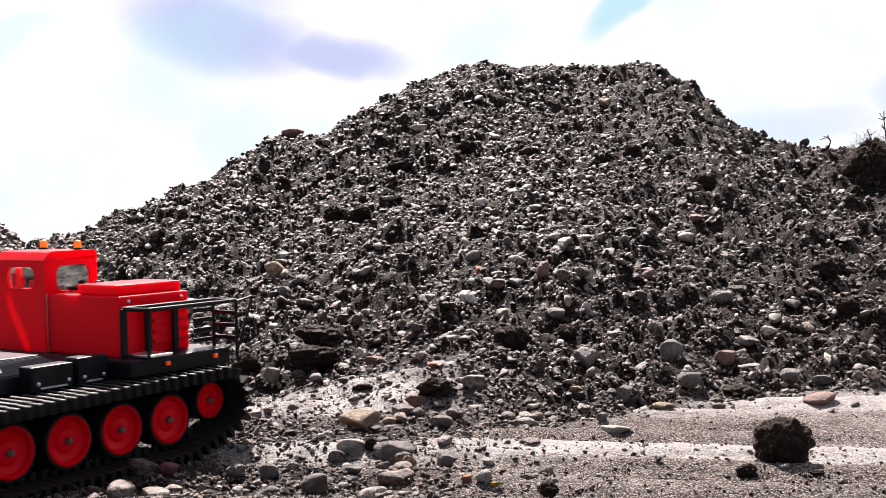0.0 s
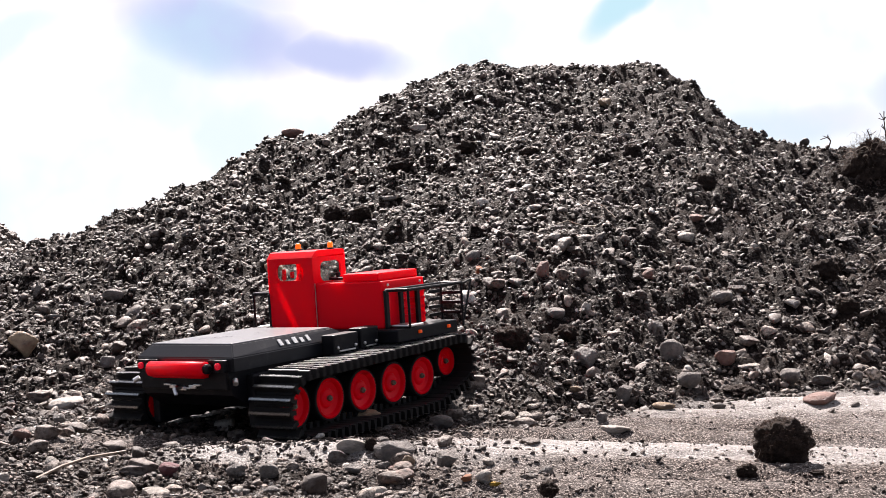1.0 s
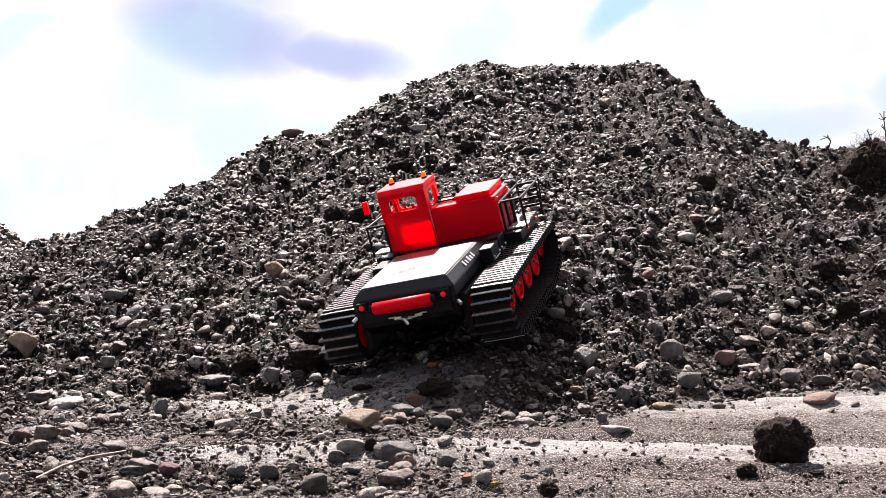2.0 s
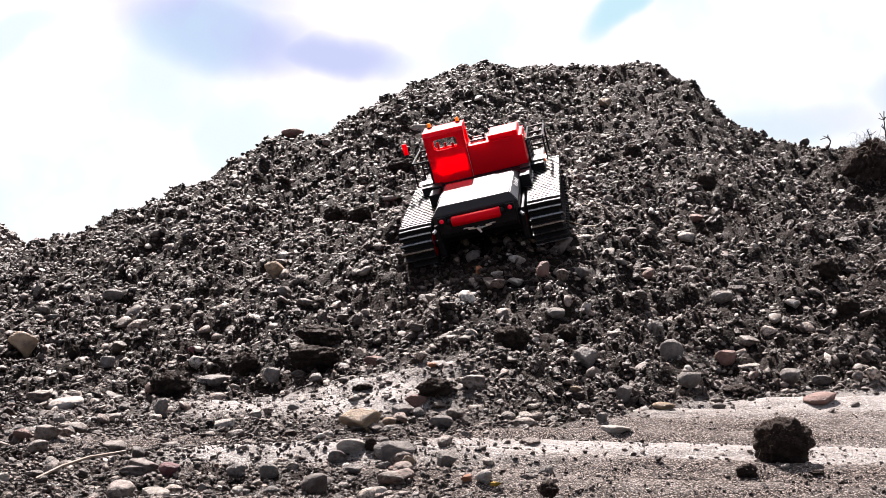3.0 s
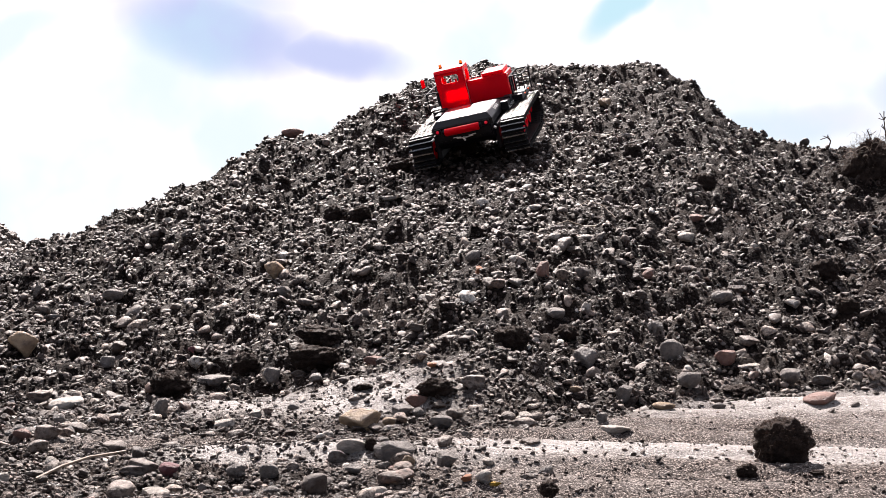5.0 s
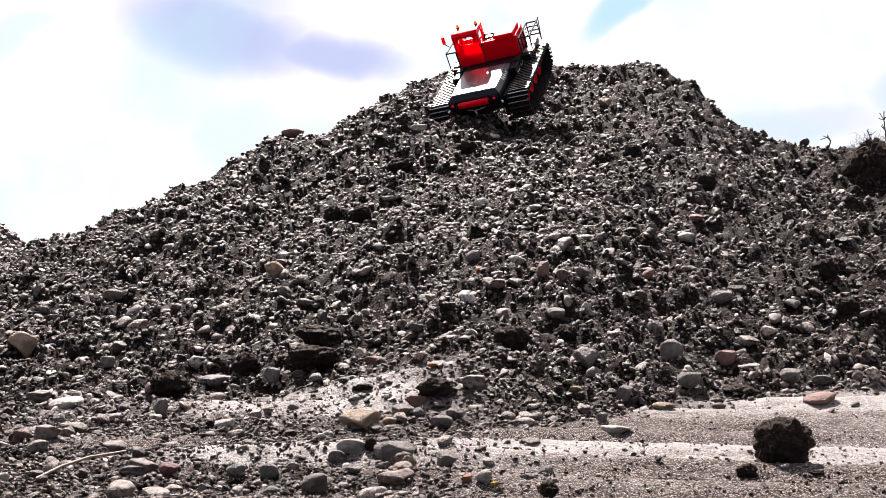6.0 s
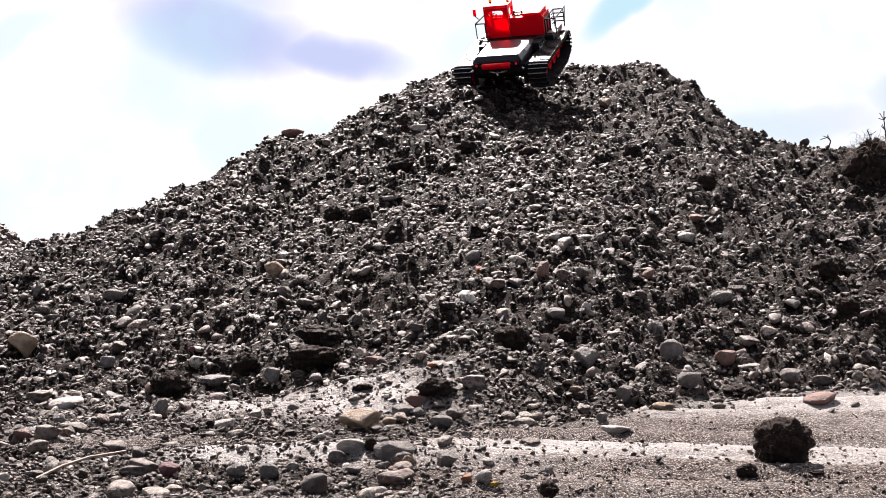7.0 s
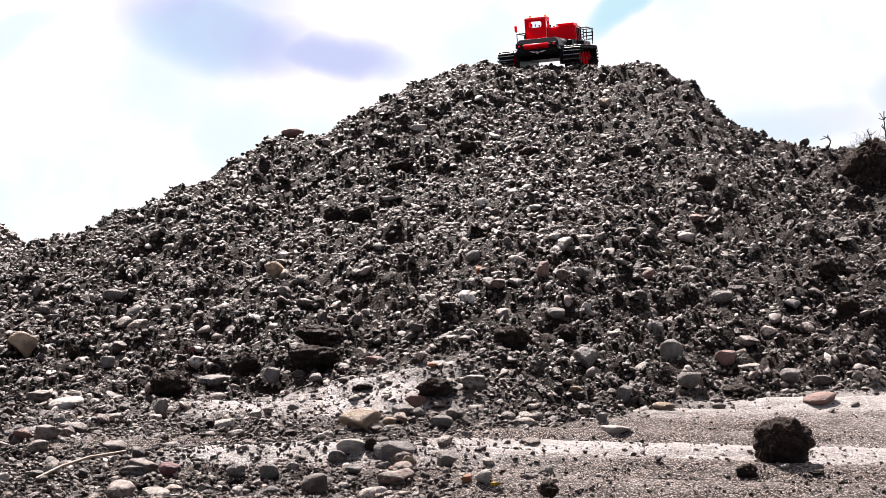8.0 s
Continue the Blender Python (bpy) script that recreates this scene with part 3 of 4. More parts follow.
def wheel_meshes(r, width):
    """Disc, tyre and hub of a wheel that turns about its own z, outer face up."""
    disc, tyre, hub = bmesh.new(), bmesh.new(), bmesh.new()
    turned(disc, [(r * 0.3, -width), (r * 0.93, -width), (r * 0.97, -0.003), (r * 0.97, 0.0), (r * 0.90, 0.0012), (r * 0.84, -0.001), (r * 0.78, -0.0065),
                  (r * 0.50, -0.0085), (r * 0.42, -0.005), (r * 0.30, -0.004), (r * 0.12, -0.004)], 28)
    turned(tyre, [(r * 0.97, -width), (r * 1.09, -width), (r * 1.10, -width + 0.002), (r * 1.10, -0.003), (r * 1.07, -0.0008), (r * 0.975, -0.0008)], 28, closed=False)
    turned(hub, [(0.0048, -0.005), (0.0048, 0.0005), (0.0040, 0.0015), (0.0022, 0.0015), (0.0022, 0.0035), (0.0012, 0.004)], 6)
    out = []
    for bm, name, mat in ((disc, "wheel_disc", RED), (tyre, "tyre", RUBBER), (hub, "hub_nut", HUB)):
        bmesh.ops.recalc_face_normals(bm, faces=bm.faces)
        me = bpy.data.meshes.new(name)
        bm.to_mesh(me)
        bm.free()
        me.materials.append(mat)
        out.append(me)
    return out


def build_vehicle():
    root = empty("tracked_carrier", "red and black radio-controlled tracked carrier climbing the soil heap", "toy vehicle")
    hull = bmesh.new()
    prism(hull, [(-0.235, 0.075), (-0.20, 0.052), (0.235, 0.052), (0.275, 0.085), (0.275, 0.112), (-0.243, 0.112)], -0.100, 0.100)
    part("hull", hull, BLACK, root, "black plastic hull between the tracks")
    for y in WHEEL_Y:
        for side in (-1, 1):
            part("axle", rod(bmesh.new(), (side * 0.1167, y, 0.05), (side * 0.128, y, 0.05), 0.0085, 10), BLACK, root)
    # flat load bed with bevelled rim
    bed = bmesh.new()
    low = [(-0.108, -0.238), (0.108, -0.238), (0.108, 0.055), (-0.108, 0.055)]
    top = [(-0.092, -0.222), (0.092, -0.222), (0.095, 0.016), (-0.095, 0.016)]
    rings = [[bed.verts.new((x, y, z)) for x, y in pts] for pts, z in ((low, 0.1125), (low, 0.1335), (top, 0.1525))]
    for a, b in zip(rings, rings[1:]):
        for i in range(4):
            bed.faces.new((a[i], a[(i + 1) % 4], b[(i + 1) % 4], b[i]))
    bed.faces.new(rings[0][::-1])
    bed.faces.new(rings[2])
    bmesh.ops.bevel(bed, geom=[e for e in bed.edges if e.verts[0].co.z > 0.13 or e.verts[1].co.z > 0.13], offset=0.0014, segments=2, affect="EDGES")
    body = part("load_bed", bed, SHEET, root, "flat black sheet-metal load bed with a bevelled rim")
    part("bed_plate", box(bmesh.new(), -0.0905, 0.0905, -0.2205, 0.0145, 0.1515, 0.1542, 0.0008), PLATE, body, "scuffed shiny grey bed plate")
    # plain bars for the worn lettering on the side slope
    for side in (1, -1):
        for k in range(5):
            y = -0.055 - k * 0.017
            m = Matrix.Translation((side * 0.1015, y, 0.1438)) @ Matrix.Rotation(side * radians(50), 4, "Y")
            part("lettering_bar", box(bmesh.new(), -0.0062 + 0.003 * (k % 2), 0.0062, -0.0034, 0.0034 + 0.0012 * (k % 3), -0.0003, 0.0010, 0.0003, m), WORN, body, "worn white lettering")
    for x in (-0.07, 0.07):
        part("bed_hinge", box(bmesh.new(), x - 0.012, x + 0.012, -0.243, -0.236, 0.124, 0.131, 0.001), BLACK, body)
    # tail: red bar, lamps, hook
    tail = turned(bmesh.new(), [(0.009, -0.062), (0.0125, -0.060), (0.0125, 0.060), (0.009, 0.062)], 18, Matrix.Translation((0, -0.252, 0.117)) @ Matrix.Rotation(radians(90), 4, "Y"))
    box(tail, -0.058, 0.058, -0.254, -0.240, 0.103, 0.112, 0.002)
    bar = part("tail_bar", tail, RED, root, "red rounded tail bar", True)
    for s in (-1, 1):
        part("bar_end", turned(bmesh.new(), [(0.008, 0), (0.008, 0.006), (0.005, 0.009)], 14, Matrix.Translation((s * 0.062, -0.252, 0.118)) @ Matrix.Rotation(s * radians(90), 4, "Y")), BLACK, bar)
        box_l = part("tail_light_housing", box(bmesh.new(), s * 0.0865 - 0.011, s * 0.0865 + 0.011, -0.249, -0.238, 0.112, 0.131, 0.002), BLACK, root)
        part("tail_light", turned(bmesh.new(), [(0.0055, 0), (0.0055, 0.004), (0.003, 0.006)], 14, Matrix.Translation((s * 0.0865, -0.248, 0.122)) @ Matrix.Rotation(radians(90), 4, "X")), TAIL, box_l, "round red tail light")
    # black plate added in the open rear, where there is only shade
    part("rear_shade_plate", box(bmesh.new(), -0.096, 0.096, -0.243, -0.236, 0.084, 0.1115, 0.002), BLACK, root)
    for s in (-1, 1):
        part("suspension_beam", box(bmesh.new(), *sorted((s * 0.1005, s * 0.1165)), -0.205, 0.235, 0.020, 0.104, 0.004), BLACK, root)
    hook = rod(bmesh.new(), (0, -0.243, 0.088), (0, -0.262, 0.088), 0.0035)
    rod(hook, (0, -0.262, 0.088), (0.006, -0.264, 0.078), 0.003)
    part("tow_hook", hook, STEEL, root, "steel tow hook")
    for k in range(7):
        m = Matrix.Translation((-0.03 + 0.011 * k, -0.2465, 0.092 - 0.006 * math.sin(k / 6 * math.pi))) @ Matrix.Rotation(radians(90 * (k % 2)), 4, "X")
        part("chain_link", box(bmesh.new(), -0.0075, 0.0075, -0.0028, 0.0028, -0.0012, 0.0012, 0.0008, m), STEEL, root)
    for s in (-1, 1):
        part("rear_bracket", rod(bmesh.new(), (s * 0.108, -0.236, 0.100), (s * 0.115, -0.243, 0.095), 0.0042, 10), STEEL, root)
    # platform under the cab
    deck = box(bmesh.new(), -0.172, 0.172, 0.100, 0.285, 0.116, 0.1395, 0.003)
    box(deck, -0.106, 0.106, 0.056, 0.104, 0.1125, 0.138, 0.003)
    part("cab_platform", deck, BLACK, root, "black platform under the cab")
    for s in (-1, 1):
        for y0, y1, z1 in ((-0.03, 0.035, 0.139), (0.042, 0.092, 0.143)):
            side_box = part("side_box", box(bmesh.new(), *sorted((s * 0.1085, s * 0.136)), y0, y1, 0.112, z1 + 0.006, 0.003), BLACK, root)
            for y in (y0 + 0.009, y1 - 0.009):
                part("bolt", turned(bmesh.new(), [(0.003, 0), (0.003, 0.002), (0.0015, 0.0032)], 6, Matrix.Translation((s * 0.136, y, 0.123)) @ Matrix.Rotation(s * radians(90), 4, "Y")), STEEL, side_box)
            part("clamp_bar", rod(bmesh.new(), (s * 0.1375, y0 + 0.012, 0.117), (s * 0.1375, y1 - 0.012, 0.117), 0.0015, 6), STEEL, side_box)
    for s in (-1, 1):
        part("marker_light", box(bmesh.new(), *sorted((s * 0.1715, s * 0.1765)), 0.160, 0.1665, 0.1270, 0.1330, 0.0015), MARKER, root, "small orange marker light")
        part("marker_light", box(bmesh.new(), *sorted((s * 0.1715, s * 0.1765)), 0.250, 0.2565, 0.1270, 0.1330, 0.0015), MARKER, root, "small orange marker light")
    # cab, a hollow shell with window openings
    x0, x1, y0, y1, z0, z1 = -0.136, -0.025, 0.115, 0.210, 0.1395, 0.284
    th = 0.004
    cab_ob = empty("cab", "red boxy driver's cab with window openings", "")
    cab_ob.parent = root
    part("cab_rear_wall", holed_panel(bmesh.new(), x1 - x0, 0.132, 0.0, 0.106, 0.033, 0.0155, 0.011, th, Matrix.Translation(((x0 + x1) / 2, y0, z0))), RED, cab_ob)
    part("cab_front_wall", holed_panel(bmesh.new(), x1 - x0, z1 - z0 - 0.009, 0.0, 0.105, 0.043, 0.024, 0.008, th, Matrix.Translation(((x0 + x1) / 2, y1 - th, z0))), RED, cab_ob)
    for x in (x0, x1 - th):
        side_m = Matrix.Translation((x, (y0 + y1) / 2, z0)) @ Matrix.Rotation(radians(90), 4, "Z") @ Matrix.Translation((0, -th, 0))
        part("cab_side_wall", holed_panel(bmesh.new(), y1 - y0 - 2 * th, 0.132, 0.004, 0.105, 0.030, 0.0185, 0.012, th, side_m), RED, cab_ob)
    roof = [(y0, z0 + 0.1322), (y0 + 0.010, z1 - 0.0015), (y0 + 0.016, z1), (y1 - 0.006, z1), (y1 - 0.002, z1 - 0.003), (y1 - 0.0005, z1 - 0.0088), (y0 + th, z0 + 0.1322)]
    part("cab_roof", prism(bmesh.new(), roof, x0 - 0.0005, x1 + 0.0005), RED, cab_ob)
    part("cab_seat", box(bmesh.new(), -0.105, -0.055, 0.140, 0.180, 0.142, 0.165, 0.005), BLACK, cab_ob)
    for name, (xa, xb, ya, yb, za, zb) in {"rear_window": (-0.1115, -0.0495, y0 + 0.0012, y0 + 0.0022, 0.2310, 0.2600), "front_window": (-0.1235, -0.0375, y1 - 0.0022, y1 - 0.0012, 0.2205, 0.2685)}.items():
        pane = part(name, box(bmesh.new(), xa, xb, ya, yb, za, zb), WINDOW, cab_ob, "clear plastic cab window")
        pane.visible_shadow = False
    for k in range(3):
        part("window_bracket", box(bmesh.new(), -0.104 + k * 0.02, -0.097 + k * 0.02, y0 + 0.004, y0 + 0.008, 0.231 + 0.004 * (k % 2), 0.252 - 0.005 * k, 0.001), RED, cab_ob)
    for x in (-0.121, -0.041):
        base = part("beacon_base", turned(bmesh.new(), [(0.0075, 0), (0.0075, 0.002), (0.006, 0.003)], 16, Matrix.Translation((x, 0.189, z1))), BLACK, cab_ob)
        part("beacon", turned(bmesh.new(), [(0.0055, 0), (0.0052, 0.008), (0.0040, 0.0105), (0.0015, 0.0115)], 16, Matrix.Translation((x, 0.189, z1 + 0.003))), AMBER, base, "amber roof beacon")
    # engine housing beside the cab
    h = bmesh.new()
    box(h, -0.0245, 0.129, 0.119, 0.246, 0.1395, 0.2235, 0.003)
    housing = part("engine_housing", h, RED, root, "red engine housing beside the cab")
    part("hood", box(bmesh.new(), 0.036, 0.118, 0.124, 0.243, 0.2235, 0.2385, 0.0035), RED, housing, "raised red hood lid")
    part("seam_strip", box(bmesh.new(), -0.0252, -0.0240, 0.1175, 0.1195, 0.1395, 0.2238, 0.0006), STEEL, housing)
    frame_bm = bmesh.new()
    for a, b in (((-0.015, 0.15), (0.025, 0.15)), ((0.025, 0.15), (0.025, 0.19)), ((0.025, 0.19), (-0.015, 0.19)), ((-0.015, 0.19), (-0.015, 0.15))):
        rod(frame_bm, (*a, 0.2295), (*b, 0.2295), 0.0022)
    hatch = part("roof_hatch", frame_bm, BLACK, housing, "black hatch frame on the housing")
    part("hatch_lid", box(bmesh.new(), -0.010, 0.020, 0.154, 0.186, 0.2236, 0.2275, 0.001), STEEL, hatch)
    for x in (-0.013, 0.022):
        part("intake_stub", turned(bmesh.new(), [(0.0035, 0), (0.0035, 0.010), (0.0048, 0.012), (0.0048, 0.016), (0.003, 0.017)], 12, Matrix.Translation((x, 0.172, 0.2236))), BLACK, housing)
    for y in (0.135, 0.232):
        part("bolt", turned(bmesh.new(), [(0.0026, 0), (0.0026, 0.0015), (0.0012, 0.0026)], 8, Matrix.Translation((0.129, y, 0.216)) @ Matrix.Rotation(radians(90), 4, "Y")), STEEL, housing)
    for k in range(4):
        part("grille_bar", box(bmesh.new(), 0.128, 0.1325, 0.178, 0.242, 0.153 + k * 0.0145, 0.1585 + k * 0.0145, 0.001), RED, housing)
    # guard rails and steps on both sides
    for s in (-1, 1):
        inner, outer = (0.137, 0.183)
        rail = empty("guard_rail", "", "")
        rail.parent = root
        top_z = 0.207
        for y in (0.119, 0.162, 0.212):
            part("post", box(bmesh.new(), *sorted((s * inner - 0.003, s * inner + 0.003)), y - 0.0045, y + 0.0045, 0.1395, top_z, 0.0008), BLACK, rail)
        for x, y in ((outer, 0.122), (outer, 0.288), (inner, 0.288)):
            part("post", rod(bmesh.new(), (s * x, y, 0.1395 if y < 0.285 else 0.125), (s * x, y, top_z), 0.0024), BLACK, rail)
        loop = bmesh.new()
        for a, b in (((inner, 0.119), (inner, 0.288)), ((inner, 0.288), (outer, 0.288)), ((outer, 0.288), (outer, 0.122)), ((outer, 0.122), (inner, 0.119))):
            rod(loop, (s * a[0], a[1], top_z), (s * b[0], b[1], top_z), 0.0030)
        part("top_rail", loop, BLACK, rail)
        for k in range(3):
            part("slat", box(bmesh.new(), *sorted((s * (inner + 0.002), s * (outer - 0.002))), 0.2865, 0.2895, 0.150 + k * 0.018, 0.156 + k * 0.018, 0.0008), BLACK, rail)
        for k in range(4):
            part("slat", box(bmesh.new(), *sorted((s * (inner - 0.0015), s * (inner + 0.0015))), 0.248, 0.284, 0.147 + k * 0.0145, 0.1535 + k * 0.0145, 0.0008), BLACK, rail)
        part("step_plate", box(bmesh.new(), *sorted((s * 0.1385, s * 0.1815)), 0.124, 0.165, 0.1415, 0.1455, 0.001), STEEL, rail, "bright metal step plate")
        brace = rod(bmesh.new(), (s * outer, 0.288, 0.132), (s * outer, 0.322, top_z + 0.004), 0.0020)
        rod(brace, (s * outer, 0.322, top_z + 0.004), (s * outer, 0.288, top_z - 0.002), 0.0018)
        part("brace", brace, BLACK, rail)
    arm = rod(bmesh.new(), (-0.183, 0.20, 0.205), (-0.206, 0.205, 0.222), 0.0018)
    rod(arm, (-0.206, 0.205, 0.222), (-0.206, 0.205, 0.235), 0.0018)
    mirror = part("mirror_arm", arm, BLACK, root)
    part("mirror", box(bmesh.new(), -0.2130, -0.1990, 0.202, 0.208, 0.222, 0.254, 0.002), RED, mirror, "red side mirror back")
    # running gear
    wheels, links = [], []
    road, front = wheel_meshes(WHEEL_R, 0.040), wheel_meshes(FRONT_R, 0.040)
    for s in (-1, 1):
        for y, z, set_of in [(y, WHEEL_Z, road) for y in WHEEL_Y] + [(FRONT_Y, FRONT_Z, front)]:
            w = new("road_wheel" if set_of is road else "sprocket", set_of[0])
            w.parent = root
            tagged(w, "red dished road wheel")
            home = pose(s * 0.168, y, z, 0, 90 * s, 0)
            w.matrix_local = home
            for name, me in zip(("tyre", "hub_nut"), set_of[1:]):
                o = new(name, me)
                o.parent = w
            wheels.append((w, home, s, WHEEL_R + 0.009 if set_of is road else FRONT_BELT_R))
        me = link_mesh(s)
        for k in range(LINKS):
            o = new("track_link", me)
            o.parent = root
            links.append((o, k * RUN[-1] / LINKS))
    return root, wheels, links


CARRIER, WHEELS, TRACK_LINKS = build_vehicle()


# ---------- single stones and clods ----------
WHAT = {"tan_sandstone": ("tan weathered sandstone lying on the dark soil", "stone"), "pale_limestone": ("pale smooth river stone lying on dark soil", "stone"),
        "blue_grey_stone": ("dark grey rounded stone lying in the soil", "stone"), "russet_stone": ("reddish brown rounded stone on the soil", "stone"),
        "rose_stone": ("small dark rose-coloured stone on the ground", "stone"), "orange_brick_stone": ("small orange brick-coloured stone on the ground", "stone"),
        "yellow_stone": ("small bright yellow stone among the gravel", "stone"), "river_stone": ("brownish grey river stone half sunk in soil", "stone"),
        "peaty_clod": ("dark crumbly clod of damp peaty soil", "soil clod")}
SHAPES = {}


def shape(mat, kind):
    """A stone's mesh, shared by all of one kind and stuff."""
    if (mat.name, kind) not in SHAPES:
        soft = mat is CLOD
        co, fa = pebble(900 + kind, 5 if soft else 3, 0.30 if soft else 0.10, 0.0 if soft else (0.35, 0.6, 0.9)[kind % 3])
        if soft:
            ways = co / np.linalg.norm(co, axis=1)[:, None]
            bumps = np.array([noise.fractal(Vector(w) * 5 + Vector((kind, 0, 0)), 0.35, 2.3, 6) for w in ways])
            co = co * (1 + 0.11 * bumps)[:, None]
        SHAPES[mat.name, kind] = mesh_from("stone", co, fa, mat)
    return SHAPES[mat.name, kind]


COUNT = [0]


def stone(mat, x, y, z, a, b, c, turn, lean=6):
    """One stone or clod: its middle, half length, half width, half height and heading."""
    COUNT[0] += 1
    label, category = WHAT[mat.name]
    ob = new("soil_clod" if mat is CLOD else "stone", shape(mat, COUNT[0] % 7))
    ob.matrix_world = pose(x, y, z, lean * ((COUNT[0] % 5) - 2), lean * ((COUNT[0] % 3) - 1), turn) @ Matrix.Diagonal((a, b, c, 1))
    return tagged(ob, label, category, "loose clods" if mat is CLOD else "loose stones")


stone(TAN, -0.454, 3.290, 0.244, 0.031, 0.029, 0.029, 14)
stone(TAN, -1.007, 2.935, 0.068, 0.045, 0.032, 0.032, -9)
stone(PALE, -0.703, 2.280, 0.010, 0.035, 0.025, 0.016, 22)
stone(STONE, -0.779, 2.343, 0.019, 0.023, 0.016, 0.011, -3)
stone(STONE, -0.614, 1.896, 0.016, 0.021, 0.018, 0.018, 25)
stone(STONE, -0.743, 2.982, 0.112, 0.031, 0.022, 0.016, 19)
stone(GREY, -0.902, 3.326, 0.175, 0.030, 0.021, 0.016, 22)
stone(GREY, -0.397, 3.034, 0.196, 0.021, 0.016, 0.016, 16)
stone(ROSE, -0.587, 2.848, 0.064, 0.011, 0.008, 0.008, 8)
stone(STONE, -0.561, 2.785, 0.043, 0.024, 0.019, 0.019, -24)
stone(GREY, -0.364, 2.581, 0.034, 0.018, 0.017, 0.019, 4)
stone(GREY, -0.496, 2.643, 0.017, 0.037, 0.026, 0.015, 24)
stone(GREY, -0.504, 2.186, 0.015, 0.016, 0.015, 0.018, -10)
stone(CLOD, -0.572, 2.547, 0.012, 0.045, 0.031, 0.031, 16)
stone(CLOD, -0.435, 2.684, 0.047, 0.037, 0.027, 0.027, -22)
stone(CLOD, -0.277, 2.607, 0.066, 0.062, 0.043, 0.028, -15)
stone(ROSE, -0.355, 1.581, 0.014, 0.016, 0.012, 0.012, -18)
stone(STONE, -0.404, 1.598, 0.011, 0.022, 0.015, 0.009, -2)
stone(PALE, -0.353, 1.493, 0.001, 0.018, 0.012, 0.007, 5)
stone(GREY, -0.268, 1.588, 0.010, 0.016, 0.011, 0.010, -10)
stone(GREY, -0.225, 1.571, 0.013, 0.013, 0.011, 0.011, -1)
stone(STONE, -0.537, 1.598, 0.006, 0.012, 0.008, 0.005, 9)
stone(GREY, -0.296, 1.501, 0.004, 0.008, 0.007, 0.007, -19)
stone(CLOD, -0.885, 2.916, 0.051, 0.016, 0.015, 0.024, 11)
stone(GREY, -0.764, 2.772, 0.044, 0.017, 0.015, 0.016, -10)
stone(STONE, -0.773, 2.899, 0.070, 0.022, 0.018, 0.018, -25)
stone(STONE, -0.909, 3.862, 0.347, 0.023, 0.016, 0.015, 21)
stone(RUSSET, -0.652, 1.883, 0.013, 0.016, 0.011, 0.009, -12)
stone(STONE, -0.450, 3.411, 0.265, 0.020, 0.014, 0.010, 1)
stone(TAN, -0.132, 2.036, 0.012, 0.043, 0.030, 0.022, -8)
stone(TAN, -0.090, 2.068, 0.007, 0.014, 0.011, 0.011, -14)
stone(RUSSET, -0.051, 2.256, 0.020, 0.025, 0.017, 0.013, 24)
stone(GREY, -0.072, 2.157, 0.015, 0.021, 0.015, 0.015, -1)
stone(GREY, -0.087, 2.002, 0.004, 0.014, 0.010, 0.007, -15)
stone(PALE, -0.127, 1.690, 0.025, 0.023, 0.016, 0.012, 23)
stone(GREY, -0.066, 1.665, 0.024, 0.028, 0.020, 0.019, -21)
stone(TAN, -0.044, 1.606, 0.016, 0.011, 0.010, 0.012, -17)
stone(RUSSET, -0.062, 1.590, 0.012, 0.010, 0.007, 0.006, 14)
stone(ORANGE, 0.029, 1.543, 0.010, 0.008, 0.006, 0.005, 14)
stone(YELLOW, 0.066, 1.521, 0.007, 0.008, 0.006, 0.004, 3)
stone(PALE, 0.053, 1.536, 0.012, 0.013, 0.009, 0.009, -17)
stone(GREY, -0.004, 2.070, 0.006, 0.023, 0.016, 0.012, -17)
stone(STONE, 0.021, 2.133, 0.012, 0.015, 0.012, 0.012, -25)
stone(GREY, 0.037, 1.947, 0.003, 0.010, 0.007, 0.006, -25)
stone(CLOD, -0.159, 2.383, 0.029, 0.021, 0.015, 0.009, -12)
stone(STONE, 0.054, 2.295, 0.050, 0.029, 0.020, 0.016, 24)
stone(GREY, 0.005, 1.644, 0.018, 0.016, 0.014, 0.014, -12)
stone(STONE, -0.157, 1.512, 0.007, 0.023, 0.016, 0.015, -15)
stone(STONE, -0.067, 1.544, 0.008, 0.019, 0.013, 0.010, -15)
stone(PALE, 0.062, 2.623, 0.119, 0.014, 0.011, 0.011, -7)
stone(PALE, 0.198, 2.568, 0.105, 0.012, 0.009, 0.009, -5)
stone(ORANGE, -0.021, 2.409, 0.071, 0.011, 0.008, 0.007, -13)
stone(RUSSET, -0.153, 2.652, 0.058, 0.023, 0.016, 0.012, 9)
stone(STONE, 0.131, 1.815, 0.013, 0.015, 0.011, 0.006, 18)
stone(GREY, 0.136, 1.589, 0.008, 0.013, 0.009, 0.009, 15)
stone(CLOD, 0.129, 1.488, 0.006, 0.013, 0.011, 0.011, -12)
stone(STONE, 0.108, 1.547, 0.010, 0.010, 0.007, 0.007, -14)
stone(STONE, -0.196, 1.597, 0.012, 0.012, 0.008, 0.008, 19)
stone(GREY, -0.117, 1.591, 0.013, 0.014, 0.009, 0.007, -13)
stone(CLOD, -0.100, 1.689, 0.028, 0.009, 0.009, 0.011, -1)
stone(PALE, 0.278, 1.958, 0.011, 0.027, 0.019, 0.009, -6)
stone(TAN, 0.413, 2.258, 0.008, 0.026, 0.018, 0.008, -24)
stone(GREY, 0.533, 2.352, -0.004, 0.014, 0.010, 0.007, -2)
